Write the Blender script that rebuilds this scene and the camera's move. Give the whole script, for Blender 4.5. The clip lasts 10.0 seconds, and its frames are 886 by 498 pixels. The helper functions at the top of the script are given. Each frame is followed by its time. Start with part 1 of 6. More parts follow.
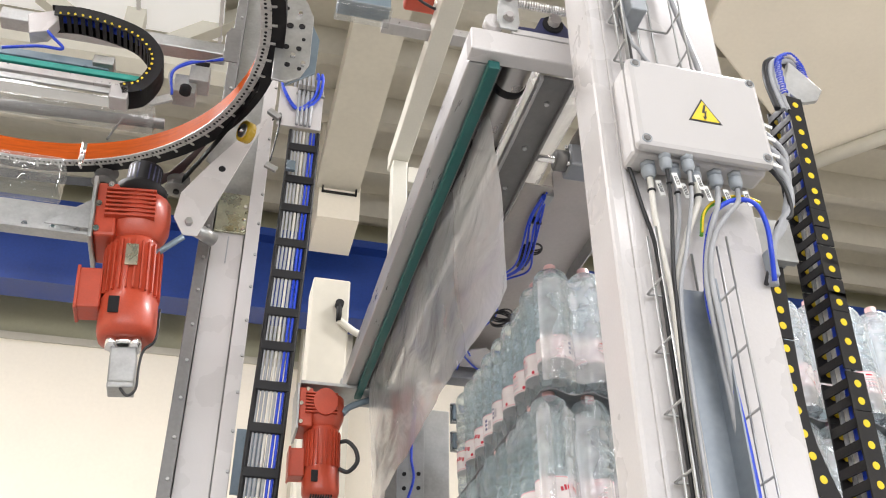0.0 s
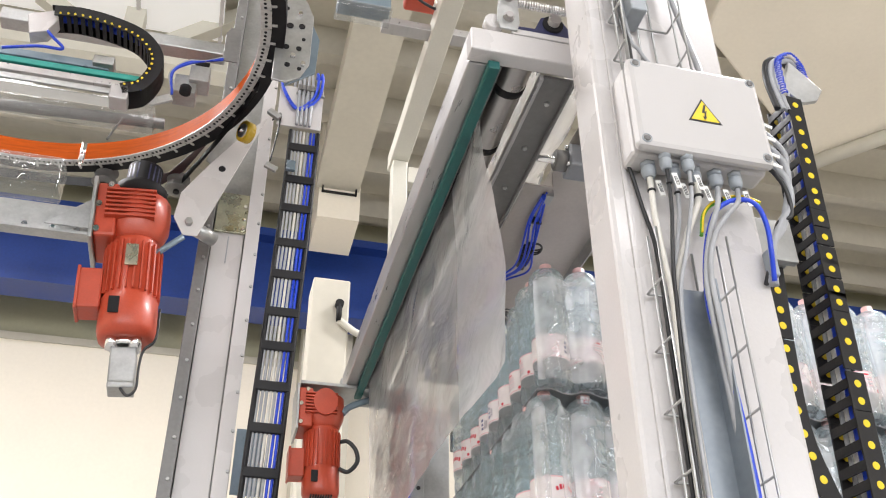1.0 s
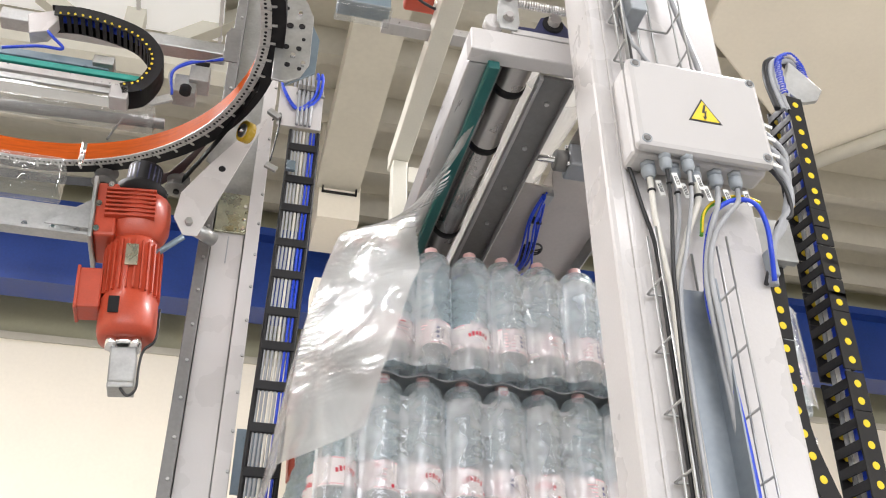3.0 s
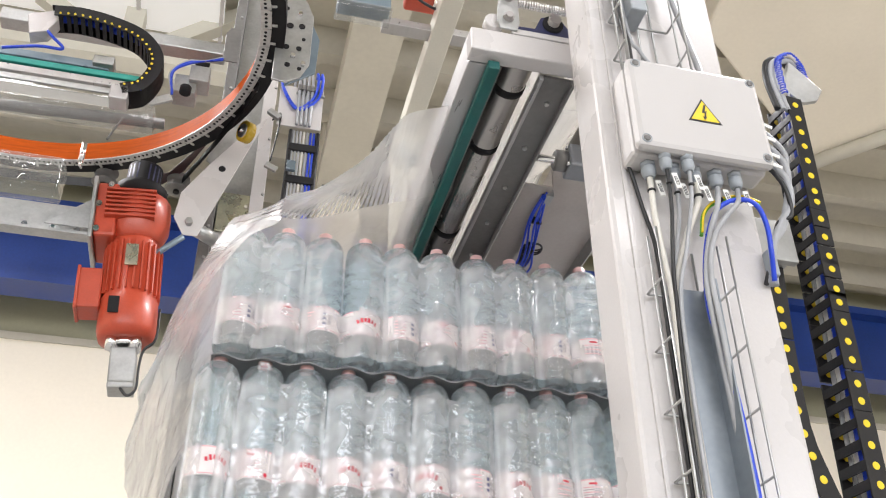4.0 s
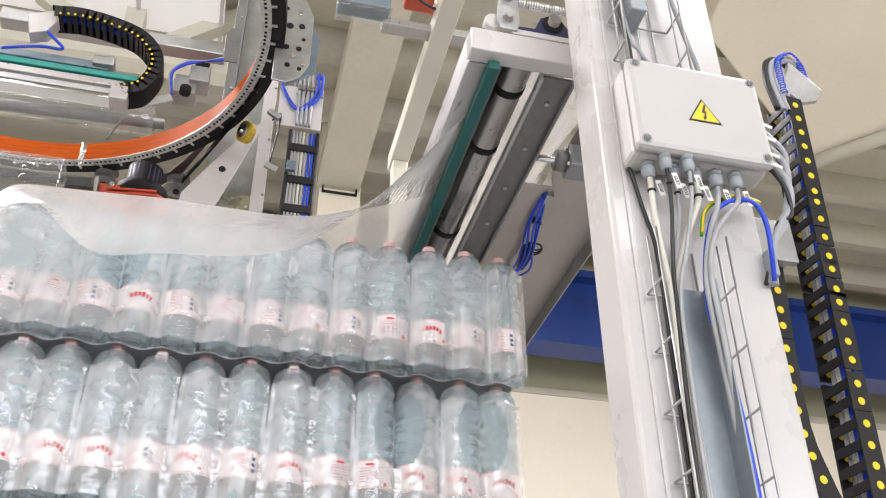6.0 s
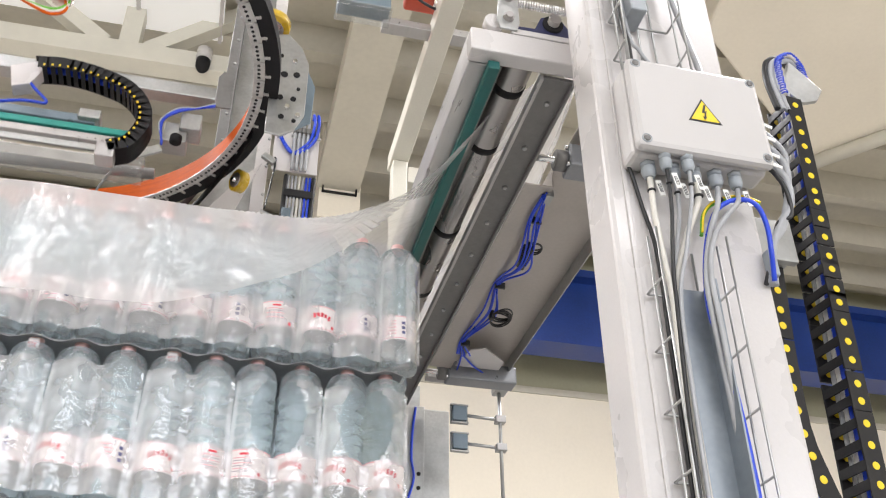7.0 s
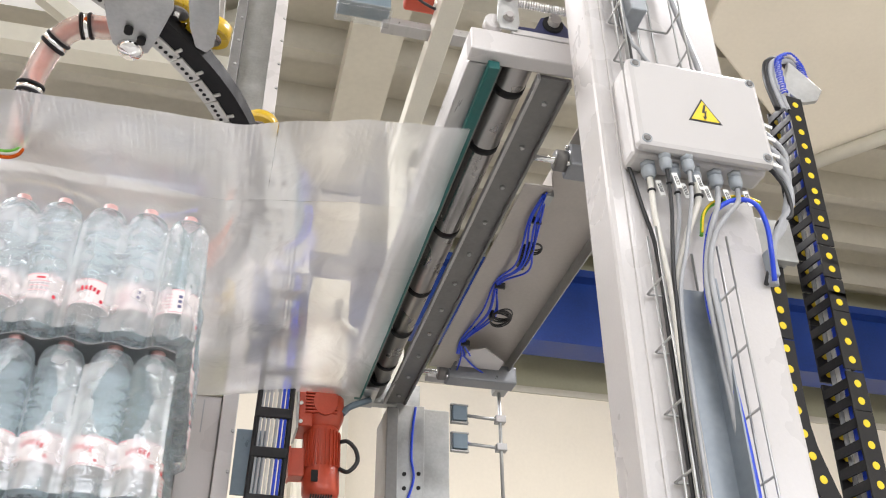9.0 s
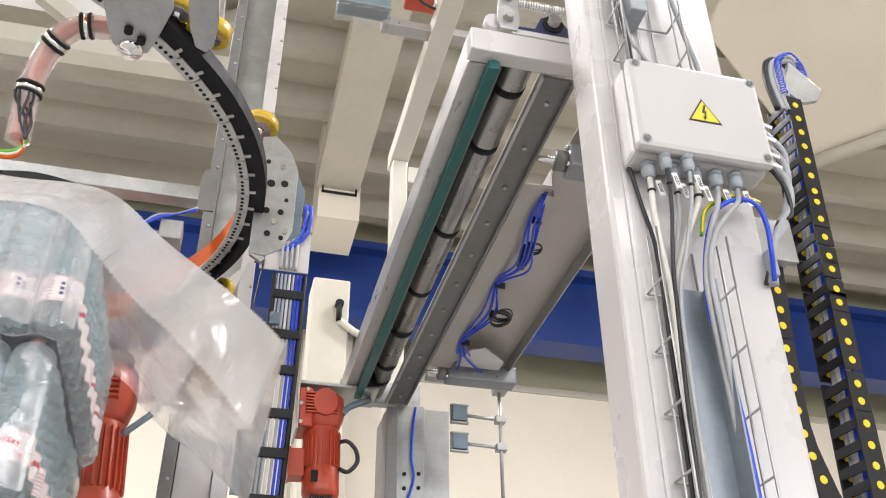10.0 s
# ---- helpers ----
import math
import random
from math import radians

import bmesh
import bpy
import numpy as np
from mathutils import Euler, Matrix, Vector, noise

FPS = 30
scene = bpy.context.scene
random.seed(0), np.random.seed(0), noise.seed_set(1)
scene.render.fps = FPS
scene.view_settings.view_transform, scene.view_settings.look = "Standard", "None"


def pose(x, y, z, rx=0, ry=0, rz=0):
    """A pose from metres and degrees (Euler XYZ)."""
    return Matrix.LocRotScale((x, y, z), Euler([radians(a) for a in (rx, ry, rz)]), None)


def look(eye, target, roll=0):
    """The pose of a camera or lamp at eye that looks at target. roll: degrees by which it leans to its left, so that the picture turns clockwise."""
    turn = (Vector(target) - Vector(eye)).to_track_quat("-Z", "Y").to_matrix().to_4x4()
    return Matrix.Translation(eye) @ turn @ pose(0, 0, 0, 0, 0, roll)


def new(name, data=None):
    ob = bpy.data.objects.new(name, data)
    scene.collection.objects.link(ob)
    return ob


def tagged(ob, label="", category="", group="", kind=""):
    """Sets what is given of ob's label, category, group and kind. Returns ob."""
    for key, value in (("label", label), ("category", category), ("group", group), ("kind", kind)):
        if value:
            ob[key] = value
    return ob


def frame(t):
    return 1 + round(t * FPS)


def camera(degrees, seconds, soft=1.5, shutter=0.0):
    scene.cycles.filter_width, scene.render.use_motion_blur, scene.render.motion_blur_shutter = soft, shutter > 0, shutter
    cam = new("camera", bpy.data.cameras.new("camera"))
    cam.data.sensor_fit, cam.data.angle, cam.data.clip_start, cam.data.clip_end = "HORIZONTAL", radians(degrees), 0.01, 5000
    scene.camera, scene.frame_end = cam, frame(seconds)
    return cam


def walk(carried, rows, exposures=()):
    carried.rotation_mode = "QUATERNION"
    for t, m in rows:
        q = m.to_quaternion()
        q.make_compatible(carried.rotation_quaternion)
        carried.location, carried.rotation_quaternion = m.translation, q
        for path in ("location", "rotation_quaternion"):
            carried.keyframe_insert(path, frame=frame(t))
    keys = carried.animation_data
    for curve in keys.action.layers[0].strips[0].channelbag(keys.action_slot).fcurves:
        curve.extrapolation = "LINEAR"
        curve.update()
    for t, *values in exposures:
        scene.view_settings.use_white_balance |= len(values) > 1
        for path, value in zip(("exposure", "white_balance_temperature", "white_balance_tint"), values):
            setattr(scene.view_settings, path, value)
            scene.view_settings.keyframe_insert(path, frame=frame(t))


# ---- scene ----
# camera: stands still, tilted up at the machine
EYE = Vector((0.0, 0.0, 1.4))
cam = camera(50.15, 10.0, soft=1.1, shutter=0.4)
CAM_POSE = look(EYE, EYE + Vector((0.20461, 0.80712, 0.55380)), -0.31)
walk(cam, [(0.0, CAM_POSE), (10.0, CAM_POSE)])

# ---- light: a closed hall lit by assumed ceiling fixtures, with a little daylight colour ----
world = bpy.data.worlds.new("hall_world")
scene.world = world
world.use_nodes = True
wn = world.node_tree.nodes
sky = wn.new("ShaderNodeTexSky")
sky.sky_type, sky.sun_disc = "NISHITA", False
sky.sun_elevation, sky.sun_rotation = radians(40), radians(150)
world.node_tree.links.new(sky.outputs[0], wn["Background"].inputs[0])
wn["Background"].inputs[1].default_value = 0.08
scene.view_settings.exposure = -0.14


def area(name, x, y, z, sx, sy, watts, colour, target=None):
    d = bpy.data.lights.new(name, "AREA")
    d.shape, d.size, d.size_y, d.energy, d.color = "RECTANGLE", sx, sy, watts, colour
    ob = new(name, d)
    ob.matrix_basis = look((x, y, z), target or (x, y + 0.001, z - 1))
    return ob


# Assumed fixtures out of view; those past y = 2 brighten the back wall.
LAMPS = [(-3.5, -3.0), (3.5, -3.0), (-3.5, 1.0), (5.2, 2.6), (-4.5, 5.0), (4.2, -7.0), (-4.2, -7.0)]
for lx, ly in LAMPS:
    area("assumed_ceiling_lamp", lx, ly, 8.55, 2.4, 0.8, 115 if ly < 2 else 900, (0.985, 0.962, 0.985))
# front fill: area lamps in an assumed window band behind the camera
for wx in (-6.5, 1.0, 8.5):
    area("window_daylight", wx, -9.9, 4.4, 6.6, 4.4, 530, (0.962, 0.965, 1.0), (wx, 0.0, 4.4))


# ---- materials ----
def mat(name, colour, rough=0.5, metal=0.0, var=0.08, scale=6.0, bump=0.0, bscale=60.0, coat=0.0, rvar=0.1, stretch=(1, 1, 1), alpha=None, spec=0.5, per_object=0.0):
    """A surface with stains at one scale, grain at another, and fine relief."""
    m = bpy.data.materials.new(name)
    m.use_nodes = True
    nt = m.node_tree
    n, l = nt.nodes, nt.links
    b = n["Principled BSDF"]
    geo = n.new("ShaderNodeTexCoord")
    mp = n.new("ShaderNodeMapping")
    mp.inputs["Scale"].default_value = stretch
    l.new(geo.outputs["Object"], mp.inputs[0])
    big, fine = n.new("ShaderNodeTexNoise"), n.new("ShaderNodeTexNoise")
    big.inputs["Scale"].default_value, big.inputs["Detail"].default_value = scale, 4
    fine.inputs["Scale"].default_value, fine.inputs["Detail"].default_value = bscale, 3
    l.new(mp.outputs[0], big.inputs["Vector"])
    l.new(mp.outputs[0], fine.inputs["Vector"])
    mix = n.new("ShaderNodeMix")
    mix.data_type = "RGBA"
    dark = [c * (1 - var * 2.2) for c in colour]
    light = [min(1, c * (1 + var * 1.2)) for c in colour]
    mix.inputs[6].default_value, mix.inputs[7].default_value = (*dark, 1), (*light, 1)
    ramp = n.new("ShaderNodeMapRange")
    ramp.inputs[1].default_value, ramp.inputs[2].default_value = 0.3, 0.7
    add = n.new("ShaderNodeMath")
    add.operation = "MULTIPLY_ADD"
    add.inputs[1].default_value = 0.3
    l.new(fine.outputs[0], add.inputs[0])
    sc = n.new("ShaderNodeMath")
    sc.operation = "MULTIPLY"
    sc.inputs[1].default_value = 0.7
    l.new(big.outputs[0], sc.inputs[0])
    l.new(sc.outputs[0], add.inputs[2])
    l.new(add.outputs[0], ramp.inputs[0])
    l.new(ramp.outputs[0], mix.inputs[0])
    out = mix.outputs[2]
    if per_object:
        oi = n.new("ShaderNodeObjectInfo")
        hs = n.new("ShaderNodeHueSaturation")
        mr = n.new("ShaderNodeMapRange")
        mr.inputs[3].default_value, mr.inputs[4].default_value = 1 - per_object, 1 + per_object
        l.new(oi.outputs["Random"], mr.inputs[0])
        l.new(mr.outputs[0], hs.inputs["Value"])
        l.new(out, hs.inputs["Color"])
        out = hs.outputs[0]
    l.new(out, b.inputs["Base Color"])
    rr = n.new("ShaderNodeMapRange")
    rr.inputs[1].default_value, rr.inputs[2].default_value = 0.3, 0.7
    rr.inputs[3].default_value, rr.inputs[4].default_value = max(0.02, rough - rvar), min(1, rough + rvar)
    l.new(big.outputs[0], rr.inputs[0])
    l.new(rr.outputs[0], b.inputs["Roughness"])
    b.inputs["Metallic"].default_value = metal
    b.inputs["Specular IOR Level"].default_value = spec
    b.inputs["Coat Weight"].default_value = coat
    b.inputs["Coat Roughness"].default_value = 0.1
    if bump:
        bp = n.new("ShaderNodeBump")
        bp.inputs["Strength"].default_value, bp.inputs["Distance"].default_value = bump, 0.004
        l.new(fine.outputs[0], bp.inputs["Height"])
        l.new(bp.outputs[0], b.inputs["Normal"])
    if alpha is not None:
        tr = n.new("ShaderNodeBsdfTransparent")
        tr.inputs[0].default_value = (*alpha[1], 1)
        ms = n.new("ShaderNodeMixShader")
        ms.inputs[0].default_value = alpha[0]
        l.new(tr.outputs[0], ms.inputs[1])
        l.new(b.outputs[0], ms.inputs[2])
        l.new(ms.outputs[0], n["Material Output"].inputs[0])
    return m


def clear(name, tint, haze, haze_col, rough=0.06, bump=0.6, scale=30.0, gloss=0.55, stretch=(1, 1, 1), see=0.35, coord="Object", mottle=0.4, patch=0.35, blur=0.0, relief=0.006):
    """A clear plastic skin: see-through, a little milky, with bright glints from an uneven face."""
    m = bpy.data.materials.new(name)
    m.use_nodes = True
    nt = m.node_tree
    n, l = nt.nodes, nt.links
    n.remove(n["Principled BSDF"])
    co, mp = n.new("ShaderNodeTexCoord"), n.new("ShaderNodeMapping")
    mp.inputs["Scale"].default_value = stretch
    l.new(co.outputs[coord], mp.inputs[0])
    ns, n2 = n.new("ShaderNodeTexNoise"), n.new("ShaderNodeTexNoise")
    ns.inputs["Scale"].default_value, ns.inputs["Detail"].default_value, ns.inputs["Distortion"].default_value = scale, 3, 0.6
    n2.inputs["Scale"].default_value, n2.inputs["Detail"].default_value = scale * patch, 2
    l.new(mp.outputs[0], ns.inputs["Vector"])
    l.new(mp.outputs[0], n2.inputs["Vector"])
    bp = n.new("ShaderNodeBump")
    bp.inputs["Strength"].default_value, bp.inputs["Distance"].default_value = bump, relief
    l.new(ns.outputs[0], bp.inputs["Height"])
    tr, df, tl, gl = n.new("ShaderNodeBsdfTransparent"), n.new("ShaderNodeBsdfDiffuse"), n.new("ShaderNodeBsdfTranslucent"), n.new("ShaderNodeBsdfGlossy")
    tr.inputs[0].default_value = (*tint, 1)
    for q in (df, tl):
        q.inputs[0].default_value = (*haze_col, 1)
        l.new(bp.outputs[0], q.inputs["Normal"])
    gl.inputs[0].default_value, gl.inputs[1].default_value = (1, 1, 1, 1), rough
    l.new(bp.outputs[0], gl.inputs["Normal"])
    milk, body, skin = n.new("ShaderNodeMixShader"), n.new("ShaderNodeMixShader"), n.new("ShaderNodeMixShader")
    milk.inputs[0].default_value = see
    l.new(df.outputs[0], milk.inputs[1])
    l.new(tl.outputs[0], milk.inputs[2])
    mr = n.new("ShaderNodeMapRange")
    mr.inputs[1].default_value, mr.inputs[2].default_value = 0.3, 0.7
    mr.inputs[3].default_value, mr.inputs[4].default_value = haze * (1 - mottle), haze * (1 + mottle)
    l.new(n2.outputs[0], mr.inputs[0])
    l.new(mr.outputs[0], body.inputs[0])
    l.new(tr.outputs[0], body.inputs[1])
    if blur:            # creased film also scatters what lies behind it a little
        rf, through_mix = n.new("ShaderNodeBsdfRefraction"), n.new("ShaderNodeMixShader")
        rf.inputs["Color"].default_value, rf.inputs["Roughness"].default_value, rf.inputs["IOR"].default_value = (*tint, 1), 0.30, 1.06
        through_mix.inputs[0].default_value = blur
        l.new(tr.outputs[0], through_mix.inputs[1])
        l.new(rf.outputs[0], through_mix.inputs[2])
        l.new(through_mix.outputs[0], body.inputs[1])
    l.new(milk.outputs[0], body.inputs[2])
    fr, fp = n.new("ShaderNodeLayerWeight"), n.new("ShaderNodeMath")
    fr.inputs[0].default_value = 0.5
    fp.operation, fp.inputs[1].default_value = "POWER", 4.0
    l.new(bp.outputs[0], fr.inputs["Normal"])
    l.new(fr.outputs["Facing"], fp.inputs[0])
    fm = n.new("ShaderNodeMath")
    fm.operation, fm.use_clamp = "MULTIPLY_ADD", True
    fm.inputs[1].default_value, fm.inputs[2].default_value = gloss, 0.02 + 0.045 * gloss
    l.new(fp.outputs[0], fm.inputs[0])
    l.new(fm.outputs[0], skin.inputs[0])
    l.new(body.outputs[0], skin.inputs[1])
    l.new(gl.outputs[0], skin.inputs[2])
    l.new(skin.outputs[0], n["Material Output"].inputs[0])
    return m


def pet(name):
    """A thin blue-green bottle full of water: it refracts; a milky share stands in for scattered light."""
    m = bpy.data.materials.new(name)
    m.use_nodes = True
    nt = m.node_tree
    n, l = nt.nodes, nt.links
    n.remove(n["Principled BSDF"])
    co, ns, bp = n.new("ShaderNodeTexCoord"), n.new("ShaderNodeTexNoise"), n.new("ShaderNodeBump")
    ns.inputs["Scale"].default_value, ns.inputs["Detail"].default_value, ns.inputs["Distortion"].default_value = 55, 2, 0.4
    l.new(co.outputs["Object"], ns.inputs["Vector"])
    bp.inputs["Strength"].default_value, bp.inputs["Distance"].default_value = 0.36, 0.006
    l.new(ns.outputs[0], bp.inputs["Height"])
    gl, df, tl, tr = n.new("ShaderNodeBsdfGlass"), n.new("ShaderNodeBsdfDiffuse"), n.new("ShaderNodeBsdfTranslucent"), n.new("ShaderNodeBsdfTransparent")
    gl.inputs["Color"].default_value, gl.inputs["Roughness"].default_value, gl.inputs["IOR"].default_value = (0.925, 0.972, 0.985, 1), 0.02, 1.40
    tr.inputs[0].default_value = (0.92, 0.98, 0.99, 1)
    l.new(bp.outputs[0], gl.inputs["Normal"])
    for q in (df, tl):
        q.inputs[0].default_value = (0.92, 0.95, 0.985, 1)
    milk, clearish, body = n.new("ShaderNodeMixShader"), n.new("ShaderNodeMixShader"), n.new("ShaderNodeMixShader")
    milk.inputs[0].default_value, clearish.inputs[0].default_value, body.inputs[0].default_value = 0.5, 0.30, 0.14
    l.new(df.outputs[0], milk.inputs[1])
    l.new(tl.outputs[0], milk.inputs[2])
    l.new(gl.outputs[0], clearish.inputs[1])
    l.new(tr.outputs[0], clearish.inputs[2])
    l.new(clearish.outputs[0], body.inputs[1])
    l.new(milk.outputs[0], body.inputs[2])
    l.new(body.outputs[0], n["Material Output"].inputs[0])
    return m


WHITE = mat("white_steel_paint", (0.59, 0.567, 0.56), 0.30, 0, 0.03, 5, 0.05, 220, coat=0.3)
BOXWHITE = mat("light_grey_enclosure_paint", (0.53, 0.513, 0.507), 0.42, 0, 0.02, 8, 0.12, 700)
GALV = mat("galvanised_steel", (0.44, 0.445, 0.44), 0.38, 0.7, 0.10, 14, 0.10, 90)
GALVD = mat("dull_galvanised_steel", (0.20, 0.195, 0.19), 0.5, 0.4, 0.10, 9, 0.10, 80)
ZINC = mat("yellow_zinc_plate", (0.55, 0.55, 0.42), 0.3, 0.9, 0.12, 18, 0.05, 100)
ALU = mat("brushed_aluminium", (0.46, 0.45, 0.445), 0.36, 0.6, 0.04, 8, 0.04, 120, stretch=(8, 1, 8))
STEEL = mat("turned_roller_steel", (0.36, 0.345, 0.335), 0.30, 0.9, 0.04, 6, 0.03, 120)
CHROME = mat("bright_chromed_bar", (0.85, 0.85, 0.85), 0.12, 1.0, 0.03, 8)
RUBBER = mat("black_rubber", (0.012, 0.0115, 0.013), 0.7, 0, 0.15, 20, 0.15, 160, spec=0.3)
BLACK = mat("black_chain_plastic", (0.011, 0.0105, 0.012), 0.5, 0, 0.15, 30, 0.1, 200, spec=0.35)
TEAL = mat("dark_teal_plastic_guide", (0.007, 0.105, 0.098), 0.4, 0, 0.08, 12, 0.05, 150)
TEALC = mat("bright_teal_plastic", (0.02, 0.30, 0.25), 0.4, 0, 0.08, 12, 0.05, 150)
NAVY = mat("navy_cast_iron_paint", (0.028, 0.032, 0.095), 0.45, 0, 0.08, 20, 0.1, 120)
CLIPM = mat("pressed_zinc_clip", (0.55, 0.54, 0.52), 0.4, 0.4, 0.08, 30)
RED = mat("red_motor_enamel", (0.50, 0.068, 0.030), 0.42, 0, 0.08, 14, 0.12, 160, coat=0.15)
YELLOW = mat("yellow_plastic", (0.85, 0.62, 0.02), 0.4, 0, 0.06, 30)
AMBER = mat("amber_polyurethane_wheel", (0.55, 0.36, 0.02), 0.3, 0, 0.1, 20, coat=0.3)
GREYBOX = mat("grey_blue_housing", (0.20, 0.26, 0.31), 0.35, 0.2, 0.08, 12)
GREYPL = mat("grey_nylon_gland", (0.33, 0.36, 0.39), 0.4, 0, 0.05, 30)
CABLEG = mat("grey_cable_jacket", (0.38, 0.39, 0.41), 0.45, 0, 0.05, 30)
CABLEW = mat("pale_cable_jacket", (0.66, 0.64, 0.59), 0.45, 0, 0.05, 30)
CABLEB = mat("blue_cable_jacket", (0.015, 0.06, 0.60), 0.35, 0, 0.05, 30)
CABLEGR = mat("green_earth_cable", (0.12, 0.42, 0.03), 0.4, 0, 0.1, 30)
CABLEK = mat("black_cable_jacket", (0.02, 0.02, 0.022), 0.4, 0, 0.1, 30)
ORANGE = mat("orange_ring_belt", (0.55, 0.10, 0.013), 0.6, 0, 0.12, 10, 0.05, 80, stretch=(1, 1, 12), spec=0.05)
CREAM = mat("cream_painted_concrete", (0.58, 0.55, 0.47), 0.8, 0, 0.05, 1.2, 0.25, 14)
CEILM = mat("cream_ceiling_slab", (0.56, 0.53, 0.45), 0.8, 0, 0.06, 0.8, 0.2, 12)
WALLW = mat("warm_white_wall_panel", (0.86, 0.80, 0.69), 0.7, 0, 0.03, 0.7, 0.05, 20)
WALLG = mat("greenish_wall_panel", (0.40, 0.39, 0.28), 0.7, 0, 0.05, 0.8, 0.1, 20)
CRANE = mat("blue_crane_paint", (0.012, 0.045, 0.24), 0.4, 0, 0.12, 1.5, 0.05, 30)
FRAME = mat("cream_machine_frame_paint", (0.68, 0.66, 0.58), 0.45, 0, 0.04, 4, 0.05, 100)
FLOORM = mat("grey_industrial_floor", (0.34, 0.335, 0.32), 0.5, 0, 0.12, 0.9, 0.1, 30)
WOOD = mat("raw_pallet_wood", (0.40, 0.28, 0.16), 0.8, 0, 0.15, 8, 0.4, 60, stretch=(1, 8, 8))
SHEET = mat("grey_layer_cardboard", (0.22, 0.22, 0.225), 0.85, 0, 0.08, 6, 0.2, 60)
PETM = pet("water_filled_pet_bottle")
# Near-white haze puts light scattered between the inner bottles into their colour.
PETIN = clear("crowded_inner_bottles", (0.985, 0.995, 1.0), 0.84, (0.95, 0.97, 1.0), 0.12, 0.8, 30, 0.5)
CAPM = mat("pale_pink_bottle_cap", (0.74, 0.47, 0.46), 0.4, 0, 0.06, 30)
LABW = mat("white_label_paper", (0.80, 0.74, 0.74), 0.45, 0, 0.03, 30)
LABP = mat("pink_label_band", (0.72, 0.38, 0.42), 0.45, 0, 0.04, 30)
LABR = mat("red_label_print", (0.60, 0.02, 0.05), 0.45, 0, 0.04, 30)
LABN = mat("dark_blue_label_print", (0.10, 0.10, 0.22), 0.45, 0, 0.04, 30)
LABG = mat("grey_label_print", (0.40, 0.36, 0.40), 0.45, 0, 0.04, 30)
FILMM = clear("clear_stretch_film", (0.985, 0.99, 0.985), 0.28, (0.96, 0.95, 0.945), 0.17, 1.0, 7.0, 0.62, (1.5, 0.8, 1), 0.5, coord="UV", blur=0.45, relief=0.015)
PACKF = clear("clear_shrink_pack_film", (0.985, 0.99, 0.995), 0.31, (0.97, 0.96, 0.98), 0.05, 0.55, 42, 1.9)
HAZE = clear("clear_polycarbonate_guard", (0.93, 0.94, 0.94), 0.10, (0.8, 0.8, 0.8), 0.06, 0.5, 12, 0.9)
TUBEP = mat("clear_hose", (0.80, 0.72, 0.70), 0.15, 0, 0.06, 20, 0.3, 60, coat=0.5, alpha=(0.35, (0.95, 0.9, 0.88)))
DIVID = mat("blue_grey_zinc_strip", (0.26, 0.29, 0.32), 0.4, 0.5, 0.10, 12, 0.05, 90)
# Warm reflections on the galvanised covers are put into this base colour.
COVER = mat("warm_reflection_cover_steel", (0.47, 0.435, 0.40), 0.42, 0.35, 0.06, 6, 0.05, 90)
CYLM = mat("grey_anodised_cylinder", (0.27, 0.28, 0.30), 0.35, 0.4, 0.06, 12, 0.04, 90)
TAG = mat("white_cable_tag", (0.82, 0.82, 0.80), 0.5, 0, 0.02, 40)
MAROON = mat("dark_red_brown_plate", (0.055, 0.022, 0.024), 0.35, 0, 0.1, 10, 0.05, 80)
# Emission puts the daylight's brightness into the skylight panel itself.
SKYPANEL = bpy.data.materials.new("glowing_skylight_panel")
SKYPANEL.use_nodes = True
SKYPANEL.node_tree.nodes["Principled BSDF"].inputs["Emission Color"].default_value = (1, 0.97, 0.92, 1)
SKYPANEL.node_tree.nodes["Principled BSDF"].inputs["Emission Strength"].default_value = 0.34


# ---- building helpers ----
ORG = {}


def bm_new():
    return bmesh.new()


def box(bm, x0, x1, y0, y1, z0, z1, bev=0.0, m=None, mi=0):
    r = bmesh.ops.create_cube(bm, size=1.0)
    vs = r["verts"]
    for v in vs:
        v.co = Vector((x0 + (v.co.x + 0.5) * (x1 - x0), y0 + (v.co.y + 0.5) * (y1 - y0), z0 + (v.co.z + 0.5) * (z1 - z0)))
        if m is not None:
            v.co = m @ v.co
    fs = {f for v in vs for f in v.link_faces}
    if bev:
        es = {e for v in vs for e in v.link_edges}
        r2 = bmesh.ops.bevel(bm, geom=list(es), offset=bev, segments=2, profile=0.5, affect="EDGES")
        fs = set(r2["faces"]) | {f for f in fs if f.is_valid}
    for f in fs:
        if f.is_valid:
            f.material_index = mi
    return bm


def ring_frame(a, b):
    d = (b - a).normalized()
    u = d.orthogonal().normalized() if abs(d.z) > 0.999 else d.cross(Vector((0, 0, 1))).normalized()
    return d, u, d.cross(u)


def cyl(bm, a, b, r, seg=16, r2=None, caps=True, mi=0):
    a, b = Vector(a), Vector(b)
    d, u, w = ring_frame(a, b)
    r2 = r if r2 is None else r2
    va = [bm.verts.new(a + r * (math.cos(k * math.tau / seg) * u + math.sin(k * math.tau / seg) * w)) for k in range(seg)]
    vb = [bm.verts.new(b + r2 * (math.cos(k * math.tau / seg) * u + math.sin(k * math.tau / seg) * w)) for k in range(seg)]
    for k in range(seg):
        f = bm.faces.new((va[k], va[(k + 1) % seg], vb[(k + 1) % seg], vb[k]))
        f.smooth, f.material_index = True, mi
    if caps:
        bm.faces.new(va[::-1]).material_index = mi
        bm.faces.new(vb).material_index = mi
    return bm


